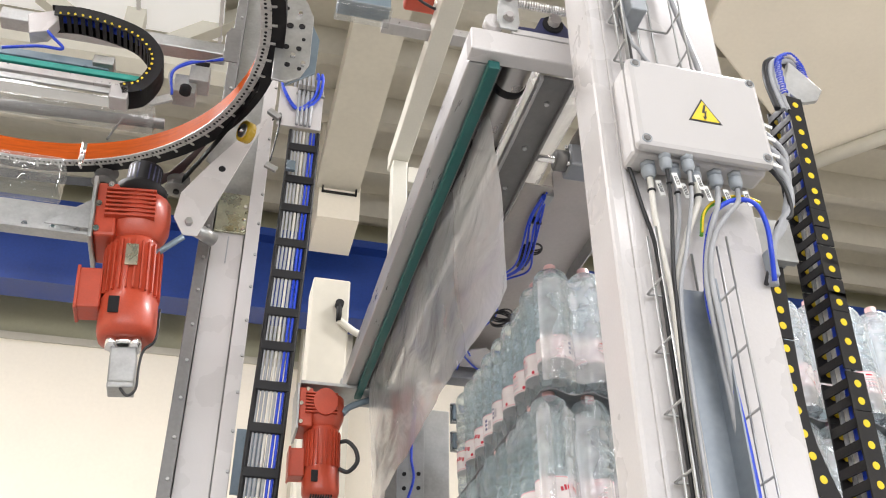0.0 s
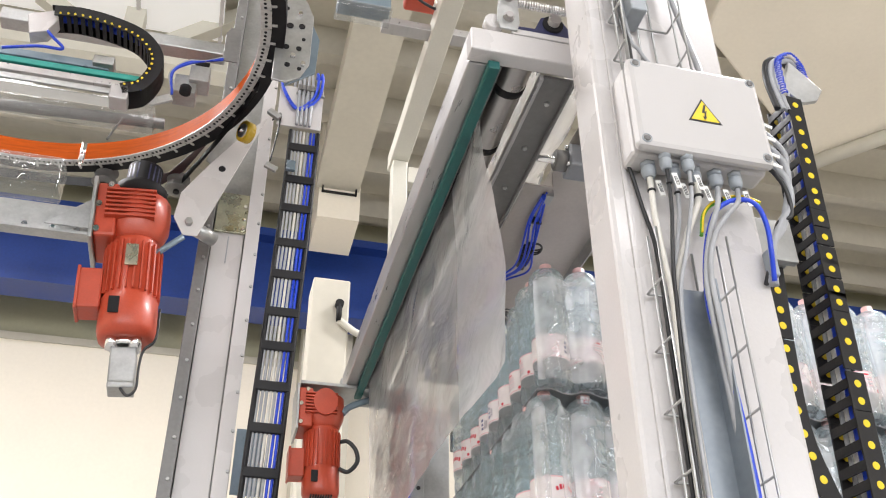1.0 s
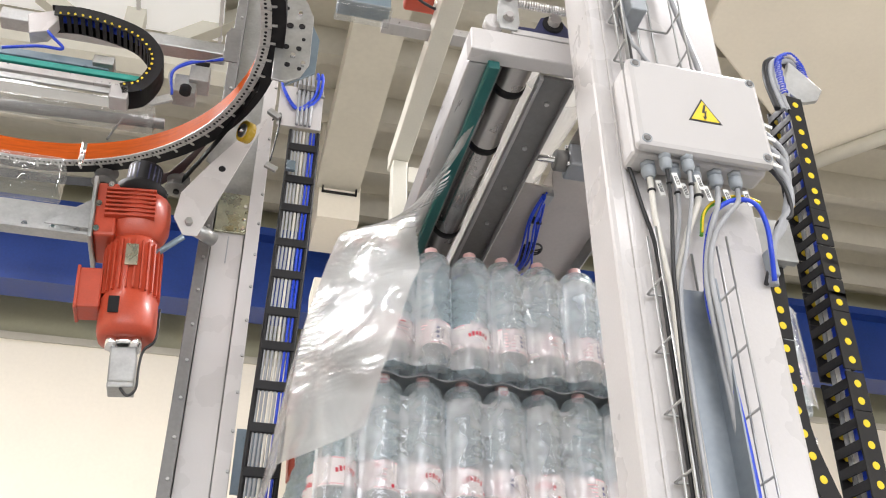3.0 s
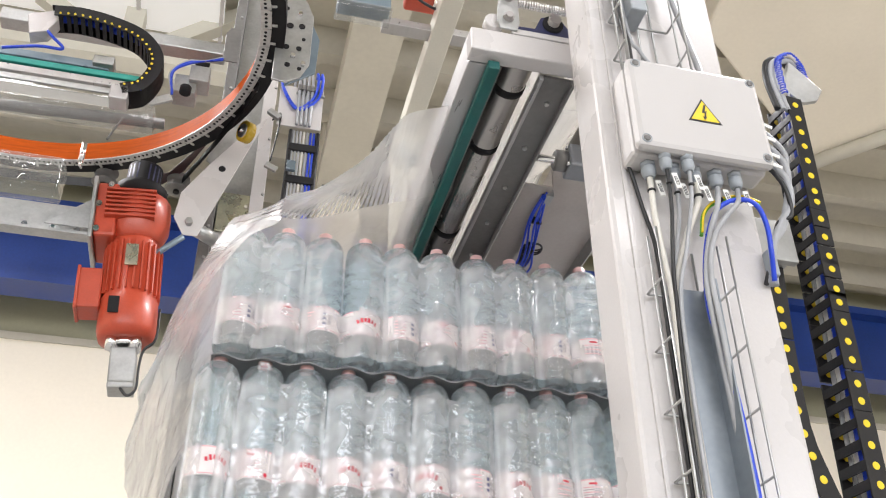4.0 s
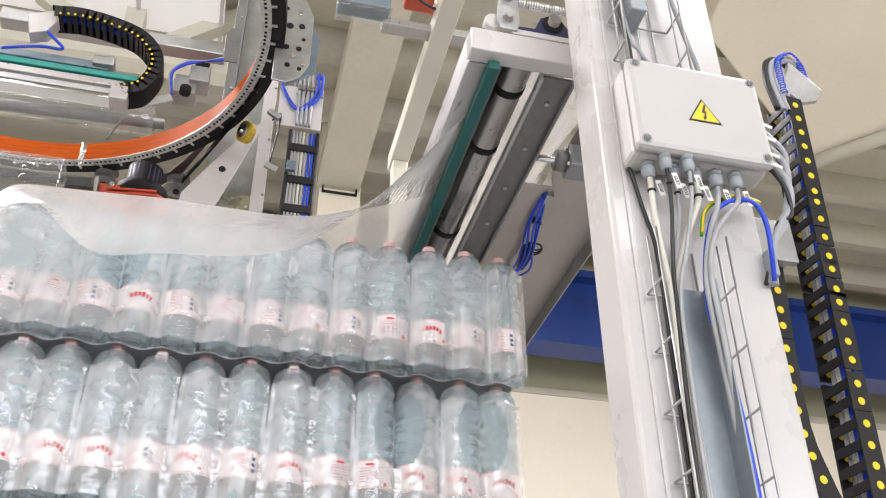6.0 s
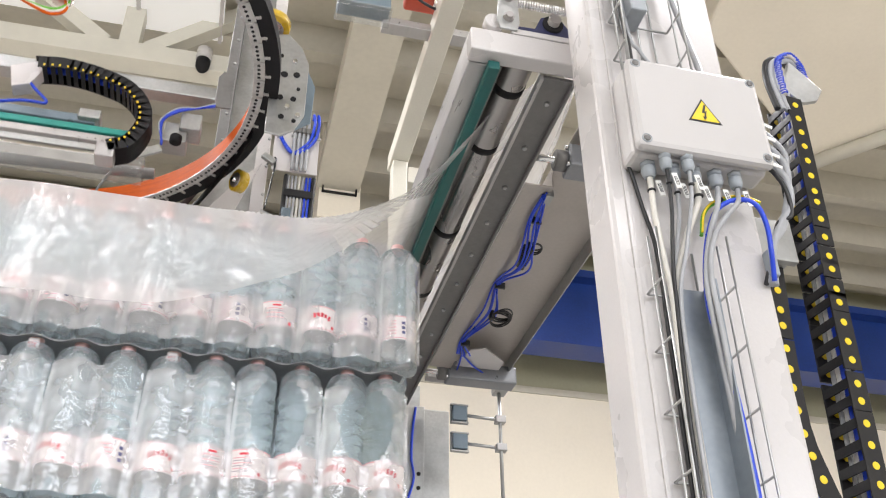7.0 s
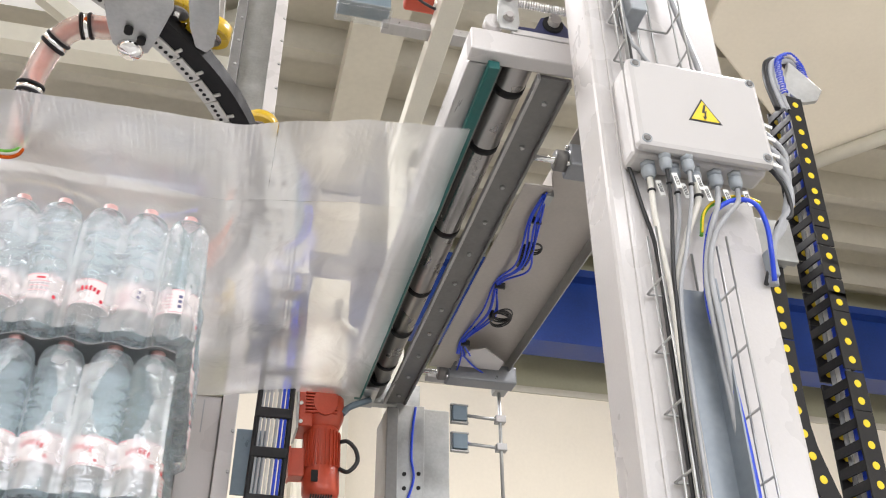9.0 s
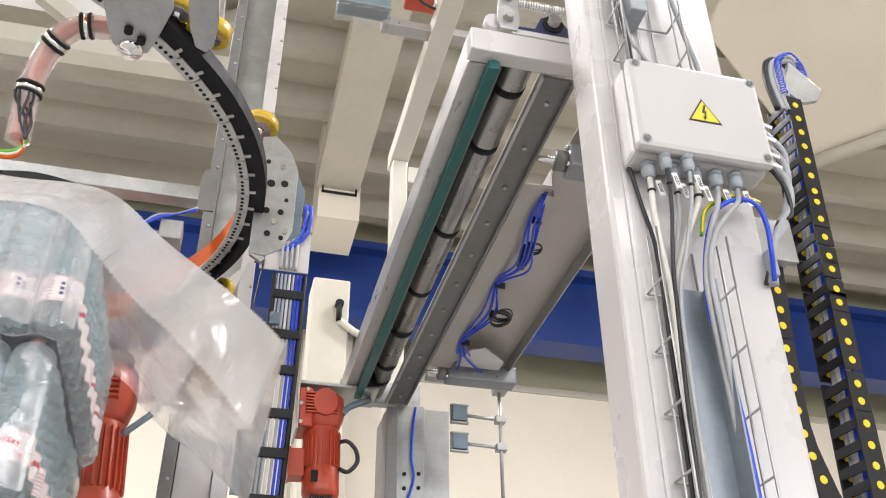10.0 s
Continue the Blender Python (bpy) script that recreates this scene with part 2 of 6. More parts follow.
def spline(pts, n=8):
    P = [Vector(p) for p in pts]
    if len(P) < 3:
        return P
    P = [2 * P[0] - P[1]] + P + [2 * P[-1] - P[-2]]
    out = []
    for i in range(1, len(P) - 2):
        for k in range(n):
            t = k / n
            a, b, c, d = P[i - 1], P[i], P[i + 1], P[i + 2]
            out.append(0.5 * (2 * b + (c - a) * t + (2 * a - 5 * b + 4 * c - d) * t * t + (3 * b - a - 3 * c + d) * t ** 3))
    return out + [P[-2]]


def tube(bm, pts, r, seg=8, n=8, mi=0):
    P = spline(pts, n)
    rings, u = [], None
    for i, p in enumerate(P):
        d = (P[min(i + 1, len(P) - 1)] - P[max(i - 1, 0)]).normalized()
        u = d.orthogonal().normalized() if u is None else (u - d * u.dot(d)).normalized()
        w = d.cross(u)
        rings.append([bm.verts.new(p + r * (math.cos(k * math.tau / seg) * u + math.sin(k * math.tau / seg) * w)) for k in range(seg)])
    for a, b in zip(rings, rings[1:]):
        for k in range(seg):
            f = bm.faces.new((a[k], a[(k + 1) % seg], b[(k + 1) % seg], b[k]))
            f.smooth, f.material_index = True, mi
    bm.faces.new(rings[0][::-1]).material_index = mi
    bm.faces.new(rings[-1]).material_index = mi
    return bm


def prism(bm, pts, vec, mi=0, bev=0.0):
    vec = Vector(vec)
    a = [bm.verts.new(Vector(p)) for p in pts]
    b = [bm.verts.new(Vector(p) + vec) for p in pts]
    fs = [bm.faces.new(a[::-1]), bm.faces.new(b)]
    n = len(pts)
    for k in range(n):
        fs.append(bm.faces.new((a[k], a[(k + 1) % n], b[(k + 1) % n], b[k])))
    bmesh.ops.recalc_face_normals(bm, faces=fs)
    for f in fs:
        f.material_index = mi
    if bev:
        es = {e for f in fs for e in f.edges}
        bmesh.ops.bevel(bm, geom=list(es), offset=bev, segments=2, profile=0.5, affect="EDGES")
    return bm


def lathe(bm, prof, c=(0, 0, 0), seg=20, mi=None, axis="z"):
    c = Vector(c)
    rings = []
    for r, z in prof:
        ring = []
        for k in range(seg):
            a = k * math.tau / seg
            p = Vector((r * math.cos(a), r * math.sin(a), z))
            if axis == "x":
                p = Vector((p.z, p.x, p.y))
            if axis == "y":
                p = Vector((p.x, p.z, p.y))
            ring.append(bm.verts.new(c + p))
        rings.append(ring)
    fs = []
    for i, (a, b) in enumerate(zip(rings, rings[1:])):
        for k in range(seg):
            f = bm.faces.new((a[k], a[(k + 1) % seg], b[(k + 1) % seg], b[k]))
            f.smooth = True
            f.material_index = mi[i] if mi else 0
            fs.append(f)
    fs += [bm.faces.new(rings[0][::-1]), bm.faces.new(rings[-1])]
    bmesh.ops.recalc_face_normals(bm, faces=fs)
    return bm


def arc_band(bm, c, prof, a0, a1, n, closed=True, mi=0):
    """A profile of (radius, height) swept about the vertical through c."""
    rows = []
    full = abs(a1 - a0) > 359.9
    for i in range(n if full else n + 1):
        a = radians(a0 + (a1 - a0) * i / n)
        rows.append([bm.verts.new(Vector((c[0] + r * math.cos(a), c[1] + r * math.sin(a), c[2] + z))) for r, z in prof])
    k = len(prof)
    fs = []
    for i in range(n):
        p, q = rows[i], rows[(i + 1) % len(rows)]
        for j in range(k if closed else k - 1):
            f = bm.faces.new((p[j], q[j], q[(j + 1) % k], p[(j + 1) % k]))
            f.smooth, f.material_index = False, mi
            fs.append(f)
    if not full and closed:
        fs += [bm.faces.new(rows[0]), bm.faces.new(rows[-1][::-1])]
    bmesh.ops.recalc_face_normals(bm, faces=fs)
    return bm


def to_mesh(name, bm, mats):
    me = bpy.data.meshes.new(name)
    bm.to_mesh(me)
    bm.free()
    for m in (mats if isinstance(mats, (list, tuple)) else [mats]):
        me.materials.append(m)
    return me


def thing(name, base, label, category, group="", kind=""):
    ob = new(name)
    ob.empty_display_size = 0.1
    ob.location = base
    ORG[ob.name] = Vector(base)
    return tagged(ob, label, category, group, kind)


def part(name, bm, mats, parent, label=""):
    """One mesh, given in world places, as a part of parent."""
    o = ORG[parent.name]
    bmesh.ops.translate(bm, verts=bm.verts, vec=-o)
    ob = new(name, to_mesh(name, bm, mats))
    ob.parent = parent
    ORG[ob.name] = o
    return tagged(ob, label) if label else ob


def share(name, me, parent, loc=(0, 0, 0), rot=(0, 0, 0), label=""):
    """A part that shares its mesh; its place is in its parent's space."""
    ob = new(name, me)
    ob.parent = parent
    ob.location, ob.rotation_euler = loc, [radians(a) for a in rot]
    ORG[ob.name] = ORG[parent.name]
    return tagged(ob, label) if label else ob


def solid(name, bm, mats, label, category, group="", kind=""):
    """A thing of one mesh, with its origin at the middle of its base."""
    lo = [min(v.co[i] for v in bm.verts) for i in range(3)]
    hi = [max(v.co[i] for v in bm.verts) for i in range(3)]
    base = Vector(((lo[0] + hi[0]) / 2, (lo[1] + hi[1]) / 2, lo[2]))
    bmesh.ops.translate(bm, verts=bm.verts, vec=-base)
    ob = new(name, to_mesh(name, bm, mats))
    ob.location = base
    ORG[ob.name] = base
    return tagged(ob, label, category, group, kind)


# ---- the hall ----
def structure(name, label, category, m, *boxes):
    b = bm_new()
    for q in boxes:
        box(b, *q)
    return solid(name, b, m, label, category, kind="structure")


# Floor, south and side walls are assumed, out of view, to close the hall.
structure("floor", "grey sealed concrete factory floor", "floor", FLOORM, (-11, 13, -10, 12.2, -0.2, 0.0))
structure("wall_north", "warm white lower wall of flat panels", "wall", WALLW, (-11, 13, 12.0, 12.2, 0.0, 7.36))
structure("wall_north_upper", "dull greenish upper wall band of the hall", "wall", WALLG, (-11, 13, 12.02, 12.2, 7.36, 10.2))
# The window band is added here to hold the front fill lamps.
structure("wall_south", "assumed hall wall behind the camera with an added window band", "wall", WALLW, (-11, 13, -10.2, -10.0, 0.0, 2.0), (-11, 13, -10.2, -10.0, 6.8, 9.9), (-11, -10.1, -10.2, -10.0, 2.0, 6.8), (-2.9, -2.6, -10.2, -10.0, 2.0, 6.8), (4.6, 4.9, -10.2, -10.0, 2.0, 6.8), (12.1, 13, -10.2, -10.0, 2.0, 6.8))
structure("wall_west", "warm white side wall of the hall", "wall", WALLW, (-11.2, -11, -10.2, 12.2, 0.0, 9.9))
structure("wall_east", "warm white far side wall of the hall", "wall", WALLW, (13, 13.2, -10.2, 12.2, 0.0, 9.6))
trim_rows = [(-11, 13, 11.97, 12.0, 7.30, 7.40)]
structure("trim", "pale ledge along the top of the lower wall", "trim", CREAM, *trim_rows)


def ceiling():
    b = bm_new()
    box(b, -11.2, 13.2, -10.2, 12.4, 9.9, 10.1)
    # precast ribbed slabs that run across the hall
    y = -9.8
    while y < 12.0:
        prism(b, [(-11.2, y, 9.9), (-11.2, y + 0.09, 9.55), (-11.2, y + 0.26, 9.55), (-11.2, y + 0.35, 9.9)], (24.4, 0, 0))
        y += 1.05
    return solid("ceiling", b, CEILM, "cream ribbed precast concrete hall ceiling", "ceiling", kind="structure")


ceiling()


def roof_beam(x0, x1, y0, y1, z0, z1, label):
    b = bm_new()
    w = (x1 - x0)
    prism(b, [(x0, y0, z0), (x1, y0, z0), (x1, y0, z0 + 0.25), (x1 - 0.12 * w, y0, z0 + 0.4), (x1 - 0.12 * w, y0, z1), (x0 + 0.12 * w, y0, z1), (x0 + 0.12 * w, y0, z0 + 0.4), (x0, y0, z0 + 0.25)], (0, y1 - y0, 0))
    return solid("roof_beam", b, CREAM, label, "roof beam", kind="structure")


roof_beam(0.78, 1.32, 2.0, 9.5, 8.6, 9.55, "cream concrete roof beam across the hall")
structure("beam_corbel", "pale concrete block under the roof beam end", "corbel", WALLW, (0.82, 1.34, 9.5, 10.3, 8.16, 9.9))
structure("beam_hook", "small dark steel clip on the beam end", "clip", RUBBER, (0.85, 0.87, 9.44, 9.495, 8.52, 8.62), (1.27, 1.29, 9.44, 9.495, 8.52, 8.62), (0.85, 1.29, 9.46, 9.49, 8.52, 8.54))
structure("wall_column", "cream concrete column against the wall", "column", CREAM, (0.95, 1.62, 11.45, 11.98, 0, 8.6))


def crane_girder():
    t = thing("crane_girder", (3, 11, 7.5), "dark blue painted crane runway girder below the ceiling", "crane girder", kind="structure")
    b = bm_new()
    box(b, -11, 13, 10.94, 11.0, 7.62, 8.62)
    part("web", b, CRANE, t)
    b = bm_new()
    box(b, -11, 13, 10.75, 11.2, 7.5, 7.62)
    part("lower_flange", b, CRANE, t)
    b = bm_new()
    box(b, -11, 13, 10.75, 11.2, 8.62, 8.74)
    part("upper_flange", b, CRANE, t)
    b = bm_new()
    box(b, -11, 13, 10.92, 11.02, 8.74, 8.82)
    part("rail", b, GALVD, t)


crane_girder()


# Fixture bodies for the assumed lamps, none of them in view.
def assumed_ceiling_light(x, y):
    t = thing("assumed_ceiling_light", (x, y, 8.58), "assumed white high-bay fixture out of view under the ceiling", "ceiling light", "hall lights")
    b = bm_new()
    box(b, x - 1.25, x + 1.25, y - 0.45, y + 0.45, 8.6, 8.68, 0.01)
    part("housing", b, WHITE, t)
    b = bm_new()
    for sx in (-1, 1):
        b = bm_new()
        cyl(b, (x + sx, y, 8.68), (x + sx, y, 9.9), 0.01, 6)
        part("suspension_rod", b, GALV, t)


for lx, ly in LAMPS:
    assumed_ceiling_light(lx, ly)


def skylight():
    t = thing("skylight", (-2.2, 7.4, 9.5), "bright daylight strip in the hall ceiling", "skylight", kind="structure")
    b = bm_new()
    box(b, -6.0, -0.55, 5.6, 8.2, 9.50, 9.54)
    part("diffuser", b, SKYPANEL, t)
    for k in range(7):
        b = bm_new()
        box(b, -6.0 + k * 0.9, -5.96 + k * 0.9, 5.6, 8.2, 9.46, 9.5)
        part("glazing_bar", b, WHITE, t)


skylight()


# Frames for the added window band, out of view.
def window(k, x0, x1):
    t = thing("window_%d" % k, ((x0 + x1) / 2, -10.1, 2.0), "assumed steel framed window out of view behind the camera", "window", kind="structure")
    for name, q in (("sill", (x0, x1, -10.16, -10.02, 2.0, 2.06)), ("lintel", (x0, x1, -10.16, -10.02, 6.74, 6.8)), ("jamb", (x0, x0 + 0.06, -10.16, -10.02, 2.06, 6.74)), ("jamb", (x1 - 0.06, x1, -10.16, -10.02, 2.06, 6.74)), ("mullion", (x0 / 2 + x1 / 2 - 0.03, x0 / 2 + x1 / 2 + 0.03, -10.16, -10.02, 2.06, 6.74))):
        b = bm_new()
        box(b, *q)
        part(name, b, GALVD, t)


for k, (x0, x1) in enumerate(((-10.1, -2.9), (-2.6, 4.6), (4.9, 12.1))):
    window(k + 1, x0, x1)


def roof_truss():
    t = thing("roof_truss", (-1.6, 8.0, 8.6), "cream painted steel truss under the skylight", "roof truss", kind="structure")
    def bar(name, a, b2, w):
        b = bm_new()
        a, b2 = Vector(a), Vector(b2)
        d = b2 - a
        m = Matrix.Translation(a) @ d.to_track_quat("X", "Z").to_matrix().to_4x4()
        box(b, 0, d.length, -w / 2, w / 2, -w / 2, w / 2, 0.006, m)
        part(name, b, FRAME, t)
    bar("bottom_chord", (-7.0, 8.0, 8.76), (-0.3, 8.0, 8.86), 0.24)
    for x in (-5.2, -3.4, -1.5):
        bar("upright", (x, 8.0, 8.86), (x, 8.0, 9.9), 0.21)
    bar("diagonal", (-1.3, 8.0, 8.95), (-0.25, 8.0, 9.85), 0.17)
    bar("diagonal", (-1.75, 8.0, 8.95), (-2.9, 8.0, 9.85), 0.17)


roof_truss()


def dome_lamp():
    t = thing("dome_sensor", (-0.69, 7.9, 8.58), "black dome sensor with white cap on the truss", "sensor")
    b = bm_new()
    lathe(b, [(0.01, 0.0), (0.045, 0.02), (0.07, 0.06), (0.078, 0.12), (0.075, 0.17)], (-0.69, 7.85, 8.66), 20)
    part("dome", b, RUBBER, t)
    b = bm_new()
    cyl(b, (-0.69, 7.85, 8.83), (-0.69, 7.85, 8.98), 0.085, 16)
    part("cap", b, WHITE, t)


dome_lamp()


def roof_duct():
    t = thing("roof_panel", (6.0, 6.3, 9.0), "smooth cream roof panel with a pipe along its edge", "roof panel", kind="structure")
    b = bm_new()
    prism(b, [(4.25, 4.2, 9.1), (4.6, 6.4, 9.1), (6.9, 8.1, 9.1), (9.6, 5.0, 9.1), (8.0, 2.0, 9.1)], (0, 0, 0.5), bev=0.03)
    part("panel", b, WALLW, t)
    b = bm_new()
    cyl(b, (6.85, 8.15, 9.02), (9.6, 5.0, 9.02), 0.09, 14)
    part("pipe", b, FRAME, t)


roof_duct()


# ---- the pallet of water bottles ----
PITCH, NX, NY = 0.0915, 13, 9
TOP_BASE, LAYER = 2.343, 0.345
LOAD0 = (0.859, 2.244, 0.474)
LEAD0 = -0.111          # the leading bottle's middle when the load's shift is nought
ROW0 = 1.878            # the near row of bottles

BOTTLE = [(0.022, 0.004), (0.031, -0.008), (0.0405, -0.004), (0.0442, 0.008), (0.0450, 0.022), (0.0448, 0.040), (0.0440, 0.052), (0.0430, 0.058), (0.0430, 0.119),
          (0.0446, 0.123), (0.0453, 0.131), (0.0440, 0.139), (0.0406, 0.143), (0.0444, 0.149), (0.0452, 0.160), (0.0404, 0.168), (0.0442, 0.174), (0.0452, 0.186),
          (0.0402, 0.194), (0.0441, 0.200), (0.0452, 0.212), (0.0400, 0.220), (0.0440, 0.226), (0.0453, 0.242), (0.0412, 0.249), (0.0448, 0.256), (0.0454, 0.274),
          (0.0446, 0.287), (0.0420, 0.298), (0.0370, 0.307), (0.0290, 0.313), (0.0200, 0.317), (0.0150, 0.319)]


def bottle_mesh(seg):
    b = lathe(bm_new(), BOTTLE, seg=seg)
    for v in b.verts:       # five feet round the base
        a = math.atan2(v.co.y, v.co.x)
        if v.co.z < 0.050:
            k = 1 + 0.14 * math.cos(5 * a) * min(1, (0.050 - v.co.z) / 0.025)
            v.co.x, v.co.y = v.co.x * k / 1.05, v.co.y * k / 1.05
        elif 0.125 < v.co.z < 0.26:     # ribs that wave round the body
            v.co.z += 0.0035 * math.sin(3 * a + v.co.z * 40)
    return to_mesh("bottle", b, PETM)


def cap_mesh():
    b = lathe(bm_new(), [(0.0162, 0.3175), (0.0162, 0.321), (0.0152, 0.3215), (0.0152, 0.3345), (0.0140, 0.3355)], seg=14)
    return to_mesh("cap", b, CAPM)


def label_mesh(kind):
    """A wrapped paper label: bands, and print raised a hair above the paper."""
    b = bm_new()
    lathe(b, [(0.0444, 0.0580), (0.0446, 0.0585), (0.0446, 0.0610), (0.0446, 0.0630), (0.0446, 0.1135), (0.0446, 0.1155), (0.0446, 0.1180), (0.0444, 0.1185)], seg=28, mi=[0, 0, 1, 0, 0, 1, 0])

    lab = to_mesh("label", b, [LABW, LABP])
    b = bm_new()

    def patch(a, z, w, h, mi, tilt=0.0):
        n = max(1, math.ceil(w / 0.002))        # bent round the bottle
        rows = []
        for k in range(n + 1):
            du = -w + 2 * w * k / n
            pair = []
            for dz in (-h, h):
                uu, zz = du * math.cos(tilt) - dz * math.sin(tilt), du * math.sin(tilt) + dz * math.cos(tilt)
                pair.append(b.verts.new((0.0450 * math.cos(a + uu / 0.045), 0.0450 * math.sin(a + uu / 0.045), z + zz)))
            rows.append(pair)
        for p, q in zip(rows, rows[1:]):
            b.faces.new((p[0], q[0], q[1], p[1])).material_index = mi

    def seal(a, z):
        disc = [b.verts.new((0.0451 * math.cos(a + 0.10 * math.cos(k * 0.785)), 0.0451 * math.sin(a + 0.10 * math.cos(k * 0.785)), z + 0.0045 * math.sin(k * 0.785))) for k in range(8)]
        b.faces.new(disc).material_index = 2

    for face in (0, math.pi):
        if kind == 0:       # the brand mark: a bow of plain red blocks
            for k in range(6):
                u = (k - 2.5) / 2.5
                patch(face + u * 0.46, 0.096 - 0.006 * u * u, 0.0030, 0.0046 + 0.0012 * (k % 2), 2, -0.22 * u)
            seal(face + 0.70, 0.070)
        elif kind == 1:     # small print beside a bar code
            for k in range(5):
                patch(face - 0.25, 0.104 - k * 0.008, 0.013, 0.0012, 1)
            for k in range(3):
                patch(face + 0.42, 0.100 - k * 0.012, 0.004, 0.0036, 4)
            for k in range(6):
                patch(face + 0.60 + k * 0.035, 0.086, 0.0005, 0.012, 3)
        else:               # close lines of small print
            patch(face, 0.108, 0.009, 0.0022, 2)
            for k in range(6):
                patch(face - 0.05, 0.100 - k * 0.0055, 0.020, 0.0010, 3 if k % 2 else 1)
            seal(face + 0.74, 0.068)
    return lab, to_mesh("label_print", b, [LABW, LABP, LABR, LABG, LABN])


def joined_layers(spots, seg):
    """Many bottles that nobody can pick apart, in one mesh."""
    b = bm_new()
    for x, y, z in spots:
        lathe(b, [(r, h) for r, h in BOTTLE[::2]] + [(0.0165, 0.3185), (0.0165, 0.334)], (x, y, z), seg=seg, mi=[0] * 17 + [1])
        lathe(b, [(0.0452, 0.058), (0.0452, 0.119)], (x, y, z), seg=seg, mi=[2])
    return b


def build_load():
    rng = random.Random(7)
    t = thing("bottle_pallet", (0, LOAD0[1], LOAD0[2]), "pallet stacked with shrink-wrapped water bottles in layers", "bottle pallet")
    o = ORG[t.name]
    big, cap, labels = bottle_mesh(30), cap_mesh(), [label_mesh(k) for k in range(3)]
    for layer in range(3):
        z = TOP_BASE - LAYER * layer
        off = (0.0, -0.023, -0.006)[layer]
        inner = []
        for i in range(NX):
            for j in range(NY):
                x = LEAD0 + off + i * PITCH + rng.uniform(-0.0015, 0.0015)
                y = ROW0 + j * PITCH + rng.uniform(-0.0015, 0.0015)
                if layer < 2 and (j == 0 or i == 0 or i == NX - 1) or layer == 2 and j == 0:
                    bt = share("bottle", big, t, (x - o.x, y - o.y, z - o.z), (rng.uniform(-1.0, 1.0), rng.uniform(-1.0, 1.0), rng.uniform(0, 360)))
                    share("cap", cap, bt)
                    pick = labels[rng.randrange(3)]
                    lb = share("label", pick[0], bt)
                    pr = tagged(share("label_print", pick[1], bt), kind="stuff")
                    base = (180 if i == 0 and j else 0 if i == NX - 1 and j else -90) + rng.uniform(-24, 24)
                    lb.rotation_euler = (0, 0, radians(base) - bt.rotation_euler.z)
                    pr.rotation_euler = lb.rotation_euler
                else:
                    inner.append((x, y, z))
        p = part("inner_bottle_block", joined_layers(inner, 10), [PETIN, CAPM, LABW], t)
        tagged(p, "rows of filled bottles inside the layer", kind="stuff")
    low = [(LEAD0 + i * PITCH, ROW0 + j * PITCH, TOP_BASE - LAYER * k) for k in (3, 4, 5) for i in range(NX) for j in range(NY) if j in (0, NY - 1) or i in (0, NX - 1)]
    p = part("lower_bottle_block", joined_layers(low, 8), [PETIN, CAPM, LABW], t)
    tagged(p, "lower layers of bottles", kind="stuff")
    x0, x1, y0, y1 = LEAD0 - 0.045, LEAD0 + (NX - 1) * PITCH + 0.014, ROW0 - 0.022, ROW0 + (NY - 1) * PITCH + 0.05
    for k in range(6):
        z = TOP_BASE - LAYER * k
        b = bm_new()
        # a thin card whose rim hangs in scallops between the caps below
        nx, ny = 78, 12
        ys = [y0 - 0.010, y0 - 0.004] + [y0 + 0.01 + (y1 - y0 - 0.02) * q / (ny - 4) for q in range(ny - 3)] + [y1]
        shift = LEAD0 + (0.0, -0.023, -0.006, 0, 0, 0)[min(5, k + 1)]

        def hang(x, q):
            dip = 0.003 + 0.012 * math.sin(math.pi * (x - shift) / PITCH) ** 2
            return dip * (1.0 if q in (0, len(ys) - 1) else 0.75 if q == 1 else 0.15)
        g = [[b.verts.new((x0 + (x1 - x0) * i / nx, yy, z - 0.0145 - hang(x0 + (x1 - x0) * i / nx, q))) for q, yy in enumerate(ys)] for i in range(nx + 1)]
        for i in range(nx):
            for j in range(len(ys) - 1):
                b.faces.new((g[i][j], g[i + 1][j], g[i + 1][j + 1], g[i][j + 1]))
        r = bmesh.ops.extrude_face_region(b, geom=b.faces[:])
        bmesh.ops.translate(b, verts=[v for v in r["geom"] if isinstance(v, bmesh.types.BMVert)], vec=(0, 0, 0.0022))
        bmesh.ops.recalc_face_normals(b, faces=b.faces)
        part("layer_sheet", b, SHEET, t, "grey cardboard sheet between bottle layers")
    # shrink packs: film drawn over pairs of bottles; the pack's end may be open
    def pack_mesh(hole):
        pack = bm_new()
        w, d, nseg = PITCH * 2 + 0.0004, PITCH * 3 - 0.003, 22
        us = [-1 + k / nseg for k in range(nseg * 2 + 1)]
        seq = []
        for q in range(27):         # up the end face, drawn in between the two bottles
            z = 0.004 + 0.27 * q / 26
            seq.append([(u * w / 2 * (1 - 0.03 * (z / 0.27) ** 3), -PITCH - max(0.030, math.sqrt(max(0, 0.0464 ** 2 - ((abs(u) - 0.5) * w / 2) ** 2))), z) for u in us])
        for yy, f in ((-d / 2 + 0.010, 0.55), (-d / 2 + 0.022, 0.9), (-d / 2 + 0.05, 1.0), (d / 2, 1.0)):      # over the shoulders
            seq.append([(u * w / 2 * 0.97, yy, 0.274 + f * (0.046 * math.cos((abs(u) - 0.5) * math.pi * 0.9) ** 2 - 0.01)) for u in us])
        vs = [[pack.verts.new(p) for p in row] for row in seq]
        for a, c in zip(vs, vs[1:]):
            for k in range(len(us) - 1):
                mid = (a[k].co + c[k + 1].co) / 2
                if hole and mid.z < 0.273 and (mid.x / 0.056) ** 2 + ((mid.z - 0.195) / 0.088) ** 2 < 1:
                    continue
